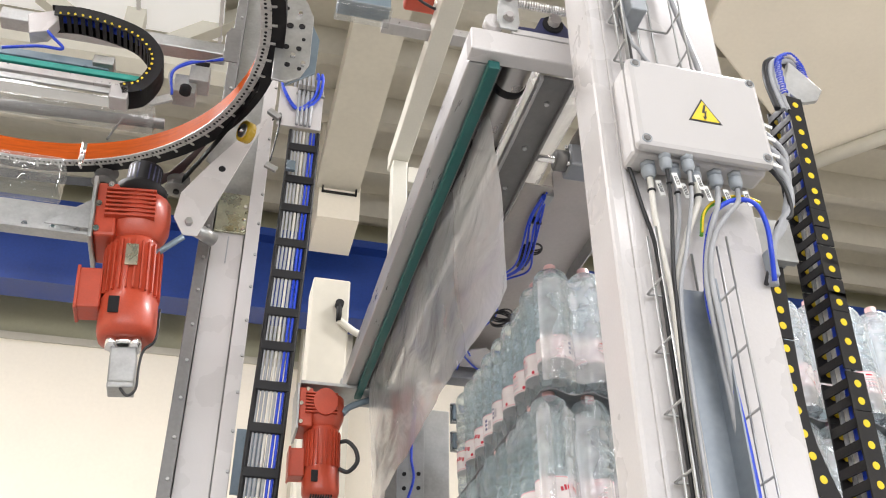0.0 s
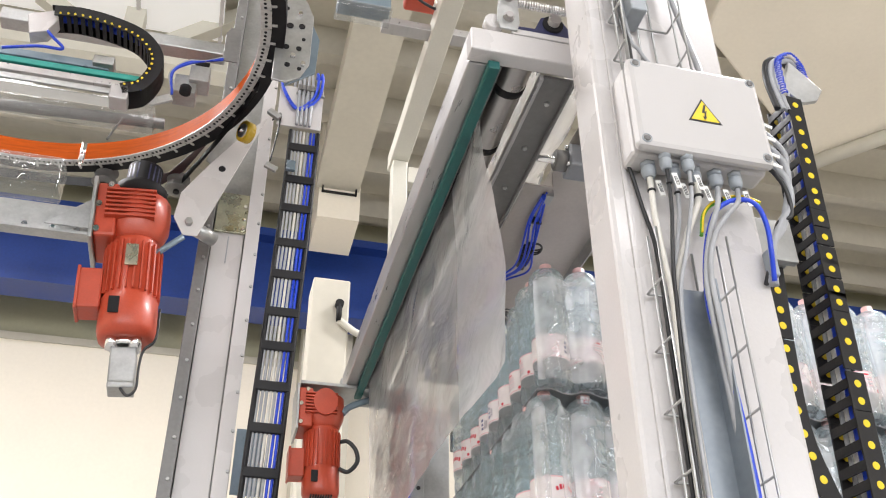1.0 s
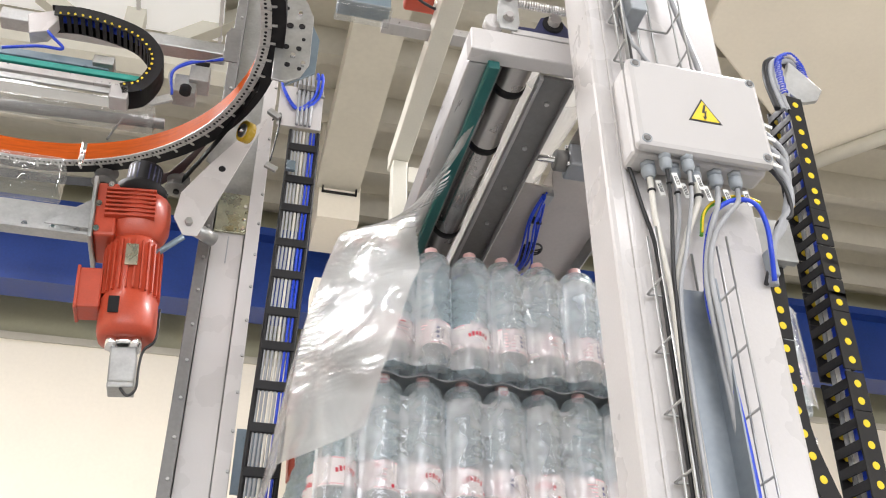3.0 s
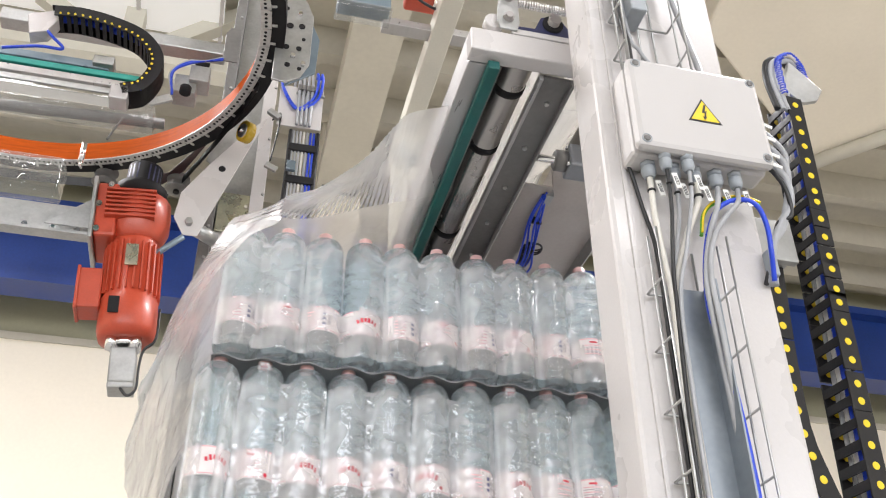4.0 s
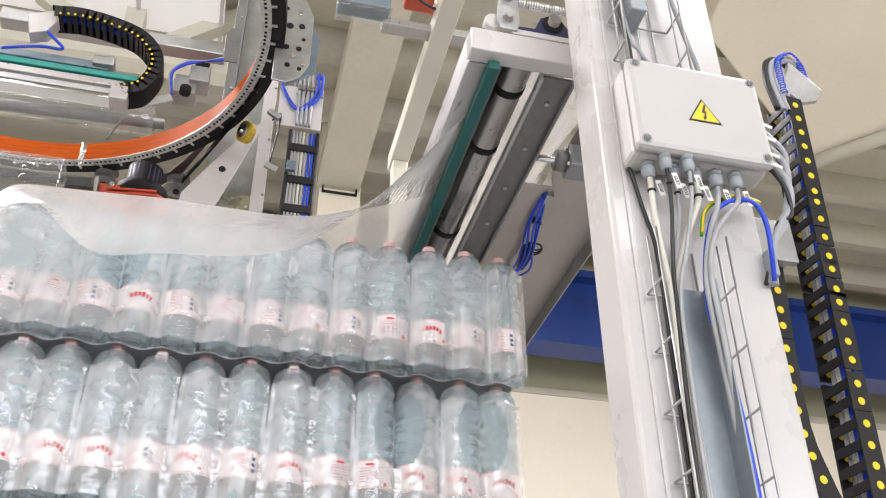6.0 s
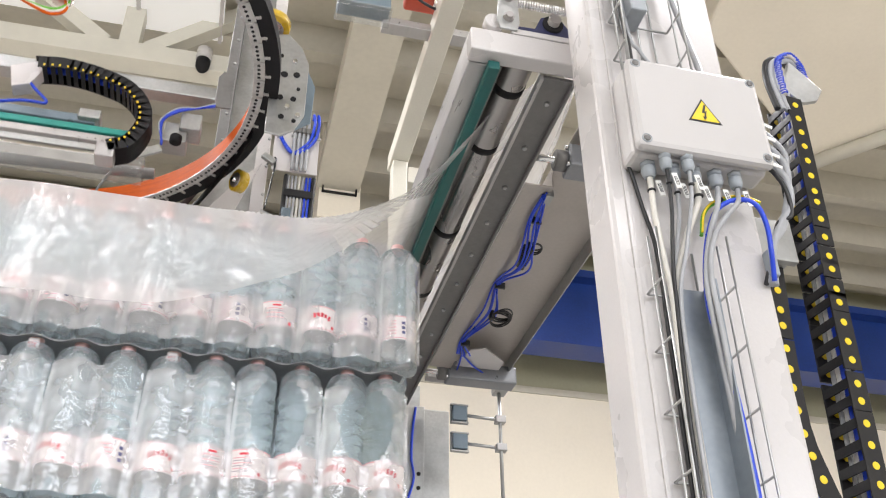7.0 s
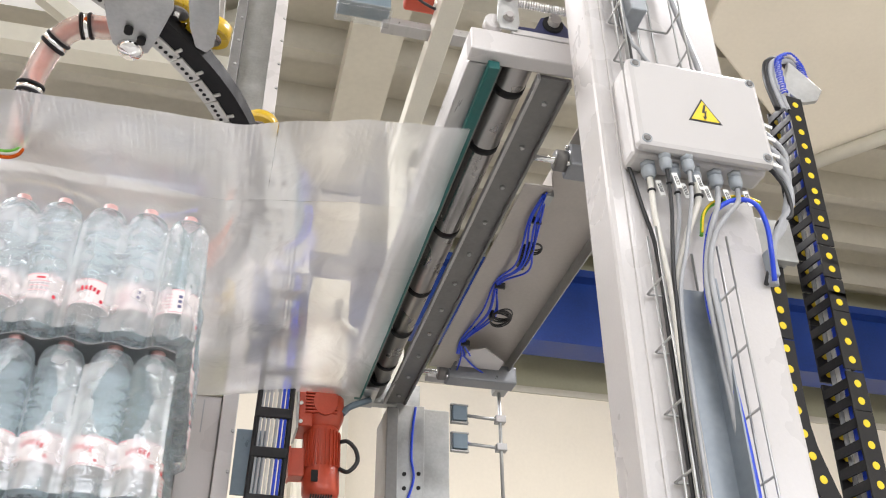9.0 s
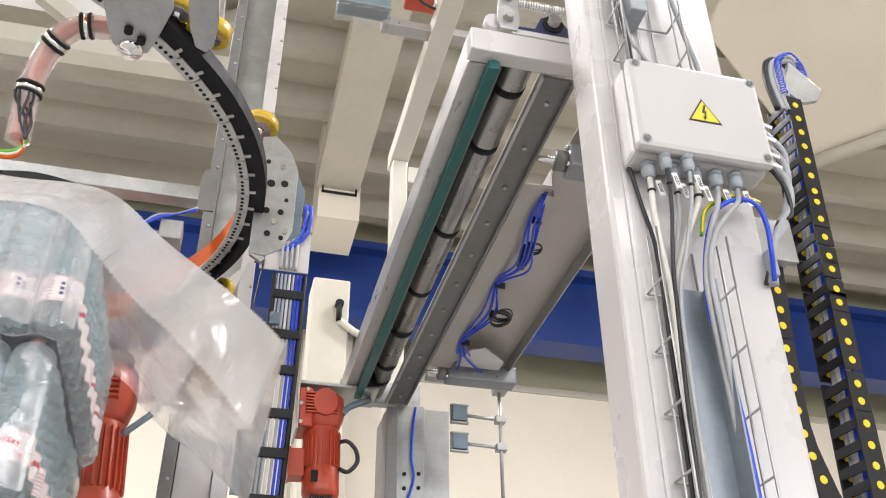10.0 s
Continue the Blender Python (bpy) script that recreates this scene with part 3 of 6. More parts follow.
                pack.faces.new((a[k], a[k + 1], c[k + 1], c[k])).smooth = True
        return to_mesh("pack_film", pack, PACKF)

    shut, ajar = pack_mesh(False), pack_mesh(True)
    for layer in range(2):
        z = TOP_BASE - LAYER * layer
        off = (0.0, -0.023)[layer]
        for i in range(6):
            xm = LEAD0 + off + (i * 2 + 1.5 if layer else i * 2 + 0.5) * PITCH
            gap = (layer, i) in ((0, 1), (1, 4), (1, 5))
            share("pack_film", ajar if gap else shut, t, (xm - o.x, ROW0 + PITCH - o.y, z - o.z), (0, 0, 0), "clear shrink film open at the pack's end" if gap else "clear shrink film over a pack")
    for layer, i in ((0, NX - 1), (1, 0)):      # the odd bottle at each layer's end
        ob = share("pack_film", shut, t, (LEAD0 + (0.0, -0.023)[layer] + i * PITCH - o.x, ROW0 + PITCH - o.y, TOP_BASE - LAYER * layer - o.z), (0, 0, 0), "clear shrink film over a single row")
        ob.scale = (0.51, 1, 1)
    # ends of the paper carrying handles at the necks
    for i in (1, 4, 7):
        x, y, z = LEAD0 - 0.023 + i * PITCH, ROW0 - 0.021, TOP_BASE - LAYER
        b = bm_new()
        prism(b, [(x - 0.011, y, z + 0.300), (x + 0.011, y, z + 0.300), (x + 0.010, y + 0.006, z + 0.326), (x - 0.010, y + 0.006, z + 0.326)], (0, -0.0012, 0))
        tag = part("handle_end", b, LABW, t, "white paper handle end with red print")
        b = bm_new()
        for q in range(3):
            box(b, x - 0.007 + q * 0.005, x - 0.0035 + q * 0.005, y - 0.0024, y - 0.0018, z + 0.303, z + 0.307)
        part("print_bars", b, LABR, tag)
    # wooden pallet under the load
    b = bm_new()
    for k in range(7):
        yy = y0 + k * (y1 - y0 - 0.1) / 6
        box(b, x0, x1, yy, yy + 0.1, 0.596, 0.614, 0.002)
    part("deck_boards", b, WOOD, t, "raw wooden pallet deck")
    b = bm_new()
    for xx in (x0, (x0 + x1) / 2 - 0.07, x1 - 0.14):
        for yy in (y0, (y0 + y1) / 2 - 0.05, y1 - 0.1):
            box(b, xx, xx + 0.14, yy, yy + 0.1, 0.496, 0.596, 0.002)
        box(b, xx, xx + 0.14, y0, y1, 0.474, 0.496, 0.002)
    part("blocks", b, WOOD, t)
    return t


LOAD = build_load()


def conveyor():
    t = thing("roller_conveyor", (-0.4, 2.244, 0), "steel roller conveyor under the bottle pallet", "conveyor")
    for y in (1.74, 2.70):
        b = bm_new()
        box(b, -3.4, 2.9, y, y + 0.05, 0.33, 0.46, 0.004)
        part("side_rail", b, WHITE, t)
    for k in range(5):
        for y in (1.745, 2.705):
            b = bm_new()
            x = -3.2 + k * 1.45
            box(b, x, x + 0.06, y, y + 0.04, 0, 0.33, 0.003)
            part("leg", b, WHITE, t)
    rm = to_mesh("roller", cyl(bm_new(), (0, 1.79 - 2.244, 0), (0, 2.70 - 2.244, 0), 0.04, 14), GALV)
    for k in range(41):
        share("roller", rm, t, (-2.9 + k * 0.155, 0, 0.434))


conveyor()


# ---- near column with its junction box ----
CX0, CX1, CY0, CY1 = 0.575, 0.846, 1.15, 1.245


def near_column():
    t = thing("machine_column", ((CX0 + CX1) / 2, (CY0 + CY1) / 2, 0), "white painted steel machine column with base plate", "column")
    b = bm_new()
    box(b, CX0, CX1, CY0, CY1, 0.02, 5.2, 0.008)
    part("post", b, WHITE, t)
    b = bm_new()
    box(b, CX0 - 0.08, CX1 + 0.08, CY0 - 0.08, CY1 + 0.08, 0, 0.02, 0.003)
    part("base_plate", b, WHITE, t)
    # raised edge strip along the front
    b = bm_new()
    box(b, CX0 + 0.028, CX0 + 0.036, CY0 - 0.004, CY0 + 0.002, 0.1, 5.1, 0.0015)
    part("edge_bead", b, WHITE, t)
    return t


near_column()


def junction_box():
    x0, x1, z0, z1, yb, yf = 0.604, 0.851, 2.395, 2.592, 1.148, 1.072
    t = thing("junction_box", ((x0 + x1) / 2, 1.08, z0), "light grey electrical junction box with warning triangle", "junction box")
    b = bm_new()
    box(b, x0, x1, yf + 0.026, yb, z0, z1, 0.009)
    part("housing", b, BOXWHITE, t)
    b = bm_new()
    box(b, x0 - 0.001, x1 + 0.001, yf, yf + 0.024, z0 - 0.001, z1 + 0.001, 0.010)
    part("lid", b, BOXWHITE, t, "light grey box lid with corner screws")
    for sx, sz in ((x0 + 0.014, z0 + 0.014), (x1 - 0.014, z0 + 0.014), (x0 + 0.014, z1 - 0.014), (x1 - 0.014, z1 - 0.014)):
        # A darker grey ring stands in for the shade of the screw recess.
        b = bm_new()
        lathe(b, [(0.0090, 0.003), (0.0090, -0.0008), (0.0080, -0.0012), (0.0074, -0.0004), (0.0074, 0.002)], (sx, yf, sz), 16, axis="y")
        part("screw_well", b, GREYPL, t)
        b = bm_new()
        lathe(b, [(0.0062, 0.003), (0.0062, -0.0008), (0.0046, -0.0022)], (sx, yf, sz), 12, axis="y")
        box(b, sx - 0.0045, sx + 0.0045, yf - 0.0026, yf - 0.0021, sz - 0.0009, sz + 0.0009)
        part("lid_screw", b, GALVD, t)
    # warning triangle
    cx, cz, s = 0.732, 2.487, 0.031
    tri = [(cx - s, -0.022), (cx + s, -0.022), (cx, 0.031)]
    b = bm_new()
    prism(b, [(x, yf - 0.0012, cz + z) for x, z in tri], (0, 0.0012, 0))
    sign = part("warning_sign", b, CABLEK, t, "yellow high voltage triangle with black border")
    b = bm_new()
    prism(b, [(cx + (x - cx) * 0.84, yf - 0.002, cz + (z + 0.0043) * 0.84 - 0.0043) for x, z in tri], (0, 0.0006, 0))
    part("yellow_field", b, YELLOW, sign)
    b = bm_new()
    bolt = [(0.001, 0.016), (0.005, 0.016), (0.001, 0.001), (0.005, 0.003), (0.0015, -0.011), (0.0045, -0.010), (-0.001, -0.018), (-0.004, -0.010), (-0.001, -0.011), (0.0006, -0.002), (-0.0045, -0.003)]
    prism(b, [(cx + x, yf - 0.0028, cz + z) for x, z in bolt], (0, 0.0006, 0))
    part("flash_symbol", b, CABLEK, sign)
    for gx, gy, r in GLANDS:
        b = bm_new()
        lathe(b, [(r * 1.1, 0), (r * 1.1, -0.006), (r * 0.9, -0.007), (r * 0.9, -0.011)], (gx, gy, z0 + 0.001), 6)
        lathe(b, [(r * 0.98, -0.011), (r, -0.014), (r, -0.022), (r * 0.75, -0.030), (r * 0.6, -0.031)], (gx, gy, z0 + 0.001), 14)
        part("cable_gland", b, GREYPL, t, "grey nylon cable gland")
    return t


GLANDS = [(0.638, 1.120, 0.0125), (0.656, 1.093, 0.0105), (0.682, 1.116, 0.0110), (0.694, 1.089, 0.0105), (0.720, 1.116, 0.0110), (0.758, 1.116, 0.0125), (0.793, 1.112, 0.0115)]
junction_box()


# ---- the film beam across the conveyor ----
BZ = 2.82


def film_beam():
    t = thing("film_beam", (0.6, 2.2, BZ), "white film dispenser beam with steel roller and teal guide", "film dispenser")
    b = bm_new()
    box(b, 0.405, 0.447, 1.372, 3.07, BZ, BZ + 0.085, 0.004)
    part("side_profile", b, ALU, t, "long satin aluminium side profile")
    b = bm_new()
    box(b, 0.443, 0.468, 1.354, 3.03, BZ - 0.024, BZ - 0.002, 0.003)
    part("guide_strip", b, TEAL, t, "teal plastic guide strip")
    b = bm_new()
    box(b, 0.476, 0.481, 1.375, 3.07, BZ + 0.008, BZ + 0.05, 0.001)
    part("inner_strip", b, GALVD, t)
    b = bm_new()
    box(b, 0.400, 0.640, 1.330, 1.370, BZ, BZ + 0.062, 0.004)
    part("end_block", b, WHITE, t, "white end block of the beam")
    b = bm_new()
    box(b, 0.400, 0.690, 3.072, 3.11, BZ - 0.01, BZ + 0.075, 0.003)
    part("far_end_block", b, GALV, t)
    b = bm_new()
    cyl(b, (0.522, 1.372, BZ + 0.045), (0.522, 3.07, BZ + 0.045), 0.036, 28)
    rol = part("roller", b, STEEL, t, "turned steel film roller")
    for y in (1.46, 1.66, 2.02, 2.34, 2.60, 2.84, 2.96):
        b = bm_new()
        lathe(b, [(0.0362, -0.011), (0.0378, -0.010), (0.0378, 0.010), (0.0362, 0.011)], (0.522, y, BZ + 0.045), 28, axis="y")
        part("grip_band", b, RUBBER, rol, "black rubber band round the roller")
    b = bm_new()
    box(b, 0.577, 0.634, 1.375, 3.07, BZ + 0.040, BZ + 0.046, 0.001)
    part("backing_strip", b, FRAME, t, "cream strip behind the clamp bar")
    # clamp bar, which slides across to hold the film
    b = bm_new()
    prism(b, [(0.572, 1.375, BZ + 0.003), (0.572, 1.375, BZ - 0.005), (0.634, 1.375, BZ - 0.005), (0.634, 1.375, BZ - 0.016), (0.640, 1.375, BZ - 0.016), (0.640, 1.375, BZ + 0.003)], (0, 1.69, 0))
    bar = part("clamp_bar", b, GALVD, t, "dull steel sliding clamp bar with bolt heads")
    b = bm_new()
    box(b, 0.562, 0.5715, 1.375, 3.07, BZ - 0.012, BZ + 0.004, 0.002)
    part("bright_edge", b, ALU, bar)
    for k in range(11):
        y = 1.45 + k * 0.155
        b = bm_new()
        lathe(b, [(0.006, 0.006), (0.006, 0.002), (0.004, 0.0)], (0.604, y, BZ - 0.011), 8)
        part("bolt_head", b, GALV, bar)
    for y in (1.632, 2.79):
        b = bm_new()
        cyl(b, (0.636, y, BZ - 0.004), (0.86, y, BZ - 0.004), 0.009, 12)
        part("piston_rod", b, CHROME, bar)
    for y in (1.632, 2.79):
        b = bm_new()
        box(b, 0.715, 0.955, y - 0.032, y + 0.032, BZ - 0.034, BZ + 0.030, 0.006)
        cy = part("air_cylinder", b, CYLM, t, "grey square air cylinder")
        b = bm_new()
        lathe(b, [(0.020, -0.03), (0.026, -0.026), (0.026, 0.0)], (0.715, y, BZ - 0.004), 18, axis="x")
        part("end_cap", b, GALVD, cy)
        for dz in (-0.026, 0.022):
            b = bm_new()
            cyl(b, (0.708, y - 0.022, BZ + dz), (0.718, y - 0.022, BZ + dz), 0.006, 6)
            part("tie_bolt", b, CHROME, cy)
    b = bm_new()
    prism(b, [(0.735, 2.70, BZ + 0.0), (0.755, 2.62, BZ + 0.0), (0.80, 2.60, BZ + 0.0), (0.885, 2.68, BZ + 0.0), (0.885, 2.74, BZ + 0.0), (0.735, 2.74, BZ + 0.0)], (0, 0, 0.004))
    part("end_gusset", b, WHITE, t, "pale end gusset")
    # bent cover plates right of the channel
    b = bm_new()
    prism(b, [(0.650, 1.74, BZ + 0.0), (0.650, 1.74, BZ + 0.004), (0.720, 1.74, BZ + 0.004), (0.722, 1.74, BZ + 0.06), (0.725, 1.74, BZ + 0.06), (0.724, 1.74, BZ + 0.0)], (0, 1.02, 0))
    part("cover_lip", b, COVER, t, "bent galvanised cover lip")
    b = bm_new()
    box(b, 0.730, 0.930, 1.45, 2.82, BZ + 0.055, BZ + 0.059, 0.001)
    part("cover_plate", b, COVER, t, "wide galvanised cover plate")
    b = bm_new()
    box(b, 0.926, 0.930, 1.45, 2.82, BZ + 0.01, BZ + 0.055, 0.001)
    part("cover_flange", b, GALV, t)
    return bar


CLAMPBAR = film_beam()


def bearing_set():
    t = thing("bearing_block", (0.575, 1.345, BZ + 0.062), "blue pillow block bearing bolted on the beam end", "bearing")
    y = 1.335
    b = bm_new()
    box(b, 0.49, 0.66, 1.328, 1.372, BZ + 0.062, BZ + 0.078, 0.003)
    part("mount", b, WHITE, t)
    b = bm_new()
    z0 = BZ + 0.078
    prism(b, [(0.50, y, z0), (0.66, y, z0), (0.66, y, z0 + 0.016), (0.63, y, z0 + 0.018), (0.61, y, z0 + 0.055), (0.585, y, z0 + 0.066), (0.56, y, z0 + 0.055), (0.545, y, z0 + 0.018), (0.50, y, z0 + 0.016)], (0, 0.03, 0), bev=0.002)
    part("housing", b, NAVY, t, "dark blue cast bearing housing")
    b = bm_new()
    cyl(b, (0.585, y - 0.006, z0 + 0.036), (0.585, y + 0.03, z0 + 0.036), 0.023, 20)
    part("inner_ring", b, RUBBER, t)
    b = bm_new()
    cyl(b, (0.585, y - 0.02, z0 + 0.038), (0.585, y + 0.03, z0 + 0.038), 0.014, 16)
    part("shaft_end", b, STEEL, t)


bearing_set()


def tension_spring():
    t = thing("spring_bracket", (0.478, 1.34, BZ + 0.062), "galvanised lever bracket with a coil tension spring", "spring bracket")
    b = bm_new()
    prism(b, [(0.462, 1.322, BZ + 0.066), (0.50, 1.322, BZ + 0.066), (0.506, 1.322, BZ + 0.09), (0.503, 1.322, BZ + 0.22), (0.466, 1.322, BZ + 0.22), (0.456, 1.322, BZ + 0.09)], (0, 0.006, 0), bev=0.0015)
    part("lever", b, GALV, t)
    for z in (0.098, 0.16):
        b = bm_new()
        cyl(b, (0.481, 1.31, BZ + z), (0.481, 1.34, BZ + z), 0.009, 6)
        cyl(b, (0.481, 1.316, BZ + z), (0.481, 1.34, BZ + z), 0.012, 14)
        part("bolt", b, STEEL, t)
    b = bm_new()
    lathe(b, [(0.02, 0.0), (0.022, 0.002), (0.022, 0.022), (0.02, 0.024)], (0.455, 1.335, BZ + 0.098), 18, axis="y")
    part("guide_wheel", b, WHITE, t)
    b = bm_new()
    pts = [(0.49 + 0.14 * k / 240, 1.335 + 0.009 * math.cos(k * 0.62), BZ + 0.165 + 0.009 * math.sin(k * 0.62)) for k in range(241)]
    tube(b, pts, 0.0021, 5, 1)
    part("coil_spring", b, CHROME, t, "bright coil spring")


tension_spring()


def far_post():
    t = thing("far_post", (0.70, 3.2, 0), "grey steel far machine post with drilled plate", "column")
    b = bm_new()
    box(b, 0.70, 0.80, 3.08, 3.2, 0, BZ - 0.01, 0.004)
    part("post", b, GALV, t)
    b = bm_new()
    box(b, 0.558, 0.598, 3.0, 3.2, 0, BZ - 0.05, 0.003)
    part("side_angle", b, GALVD, t)
    b = bm_new()
    box(b, 0.60, 0.70, 3.04, 3.052, 2.3, BZ - 0.02, 0.002)
    pl = part("drilled_plate", b, GALV, t, "galvanised plate with four bolt holes")
    # Black discs stand in for the dark inside the bolt holes.
    for dx, dz in ((0.63, 2.545), (0.68, 2.55), (0.63, 2.495), (0.68, 2.50)):
        b = bm_new()
        cyl(b, (dx, 3.036, dz), (dx, 3.045, dz), 0.007, 12)
        part("hole", b, RUBBER, pl)


far_post()


# ---- cables and tray on the near column ----
def cable(parent, name, pts, r, m, label=""):
    b = bm_new()
    tube(b, pts, r, 8, 8)
    return part(name, b, m, parent, label)


def cable_tray():
    t = thing("wire_tray", (0.68, 1.13, 0.9), "bright wire basket cable tray up the column", "cable tray")
    y0, y1, xl, xr = 1.147, 1.085, 0.615, 0.735
    for x, y in ((xl, y1), (xl, 1.115), (xl + 0.03, y0 - 0.003), (0.675, y0 - 0.003), (xr - 0.03, y0 - 0.003), (xr, 1.115), (xr, y1)):
        for z0, z1 in ((0.9, 2.24), (2.60, 3.6)):      # the tray stops below the junction box and goes on above it
            b = bm_new()
            tube(b, [(x, y, z0), (x, y, (z0 + z1) / 2), (x, y, z1)], 0.0022, 6, 2)
            part("long_wire", b, GALV, t)
    z = 0.95
    while z < 3.55:
        if 2.22 < z < 2.62:
            z += 0.1
            continue
        b = bm_new()
        tube(b, [(xl, y1, z), (xl, y0 - 0.006, z), (xl + 0.002, y0 - 0.0055, z), (xr - 0.002, y0 - 0.0055, z), (xr, y0 - 0.006, z), (xr, y1, z)], 0.0022, 6, 1)
        part("cross_wire", b, GALV, t)
        z += 0.1
    b = bm_new()
    prism(b, [(0.664, y0 - 0.012, 0.9), (0.708, y0 - 0.012, 0.9), (0.708, y0 - 0.056, 0.9), (0.705, y0 - 0.056, 0.9), (0.705, y0 - 0.015, 0.9), (0.664, y0 - 0.015, 0.9)], (0, 0, 1.262))
    part("divider", b, DIVID, t, "galvanised divider strip in the tray")
    return t


cable_tray()


def column_cables():
    zb = 2.367
    runs = [("pale_cable", 0, 0.0052, CABLEW, [(0.637, 1.12, 2.285), (0.640, 1.12, 2.226), (0.645, 1.12, 2.143), (0.641, 1.12, 2.027), (0.637, 1.12, 1.84), (0.634, 1.12, 1.0)]),
            ("black_cable", 1, 0.0034, CABLEK, [(0.657, 1.10, 2.29), (0.650, 1.11, 2.20), (0.647, 1.115, 2.12), (0.637, 1.115, 1.9), (0.630, 1.115, 1.5), (0.627, 1.115, 1.0)]),
            ("grey_cable", 2, 0.0040, CABLEG, [(0.680, 1.118, 2.30), (0.662, 1.125, 2.20), (0.652, 1.13, 2.12), (0.646, 1.13, 1.9), (0.641, 1.13, 1.5), (0.641, 1.13, 1.0)]),
            ("grey_cable", 3, 0.0036, CABLEG, [(0.692, 1.095, 2.31), (0.674, 1.105, 2.22), (0.654, 1.112, 2.13), (0.648, 1.112, 1.95), (0.648, 1.12, 1.5), (0.646, 1.12, 1.0)]),
            ("pale_cable", 4, 0.0060, CABLEW, [(0.717, 1.118, 2.325), (0.687, 1.12, 2.255), (0.658, 1.12, 2.165), (0.650, 1.12, 2.09), (0.650, 1.12, 1.95), (0.655, 1.125, 1.5), (0.655, 1.12, 1.0)]),
            ("grey_cable", 5, 0.0050, CABLEG, [(0.744, 1.105, 2.315), (0.717, 1.10, 2.25), (0.697, 1.098, 2.175), (0.694, 1.098, 2.11), (0.706, 1.11, 1.95), (0.714, 1.12, 1.8), (0.722, 1.12, 1.0)]),
            ("grey_cable", 6, 0.0044, CABLEG, [(0.780, 1.10, 2.325), (0.747, 1.092, 2.285), (0.718, 1.09, 2.24), (0.700, 1.09, 2.17), (0.700, 1.09, 2.05), (0.712, 1.11, 1.85), (0.716, 1.115, 1.0)])]
    for name, g, r, m, pts in runs:
        gx, gy, gr = GLANDS[g]
        t = thing(name, (gx, gy, 1.0), {"pale_cable": "thick pale cable from the junction box gland", "black_cable": "thin black cable from the junction box gland", "grey_cable": "grey cable from the junction box gland"}[name], "cable", "junction box cables")
        cable(t, "jacket", [(gx, gy, zb + 0.006), (gx, gy, zb - 0.01)] + pts, r, m)
        b = bm_new()
        box(b, gx + r * 0.6, gx + r * 0.6 + 0.0095, gy - r - 0.002, gy - r - 0.0005, zb - 0.042, zb - 0.012, 0, Matrix.Translation((gx, 0, zb)) @ Matrix.Rotation(-0.2, 4, "Y") @ Matrix.Translation((-gx, 0, -zb)))
        tag = part("tag", b, TAG, t, "small white cable tag with dark bars")
        b = bm_new()
        for k in range(3):
            box(b, gx + r * 0.6 + 0.002 + k * 0.0022, gx + r * 0.6 + 0.003 + k * 0.0022, gy - r - 0.0024, gy - r - 0.0021, zb - 0.036, zb - 0.018, 0, Matrix.Translation((gx, 0, zb)) @ Matrix.Rotation(-0.2, 4, "Y") @ Matrix.Translation((-gx, 0, -zb)))
        part("print_bars", b, CABLEK, tag)
        b = bm_new()
        lathe(b, [(r * 1.05, -0.002), (r * 1.35, -0.0015), (r * 1.35, 0.0015), (r * 1.05, 0.002)], (gx, gy, zb - 0.028), 10)
        part("zip_tie", b, CABLEK, t)
    # blue and green loop between box and side chain
    t = thing("blue_cable", (0.74, 1.09, 1.0), "blue cable looping from tray to side chain", "cable")
    cable(t, "jacket", [(0.702, 1.10, 1.0), (0.714, 1.10, 1.75), (0.706, 1.10, 2.028), (0.695, 1.105, 2.102), (0.701, 1.107, 2.183), (0.721, 1.110, 2.261), (0.750, 1.112, 2.317), (0.790, 1.108, 2.339), (0.819, 1.105, 2.329), (0.829, 1.105, 2.290), (0.830, 1.11, 2.245), (0.838, 1.13, 2.20)], 0.0044, CABLEB)
    t = thing("earth_cable", (0.74, 1.10, 1.0), "green and yellow earth cable beside the blue cable", "cable")
    cable(t, "jacket", [(0.714, 1.120, 2.262), (0.728, 1.122, 2.310), (0.757, 1.122, 2.338), (0.800, 1.118, 2.350), (0.832, 1.115, 2.340)], 0.0032, CABLEGR)
    cable(t, "yellow_stripe", [(0.715, 1.1165, 2.266), (0.728, 1.1185, 2.312), (0.757, 1.1185, 2.341), (0.800, 1.1145, 2.353), (0.832, 1.1115, 2.343)], 0.0021, YELLOW)
    # cables out of the box's side
    for k, (z, m, r) in enumerate(((2.515, CABLEG, 0.0048), (2.485, CABLEG, 0.0060), (2.448, CABLEG, 0.0068), (2.425, CABLEK, 0.0040))):
        t = thing("side_cable", (0.86, 1.12, 2.2), ("thick grey cable bowed out of the box side", "thin black cable bowed out of the box side")[k == 3], "cable", "junction box side cables")
        cable(t, "jacket", [(0.848, 1.112, z), (0.872, 1.114, z - 0.006), (0.900 + 0.005 * (2 - k), 1.12, z - 0.040), (0.903 + 0.004 * (2 - k), 1.128, z - 0.085), (0.880 + 0.004 * (2 - k), 1.135, 2.325), (0.858, 1.14, 2.275), (0.848 - 0.006 * k, 1.142, 2.20)], r, m)
        b = bm_new()
        box(b, 0.862, 0.884, 1.098, 1.100, z - 0.008, z - 0.001, 0, Matrix.Translation((0.87, 0, z)) @ Matrix.Rotation(0.3, 4, "Y") @ Matrix.Translation((-0.87, 0, -z)))
        part("tag", b, TAG, t, "small white cable tag")
    b = bm_new()
    box(b, 0.836, 0.852, 1.128, 1.147, 2.212, 2.262, 0.003)
    solid("conduit_clip", b, GREYPL, "grey plastic clip holding the looped cables", "clip")
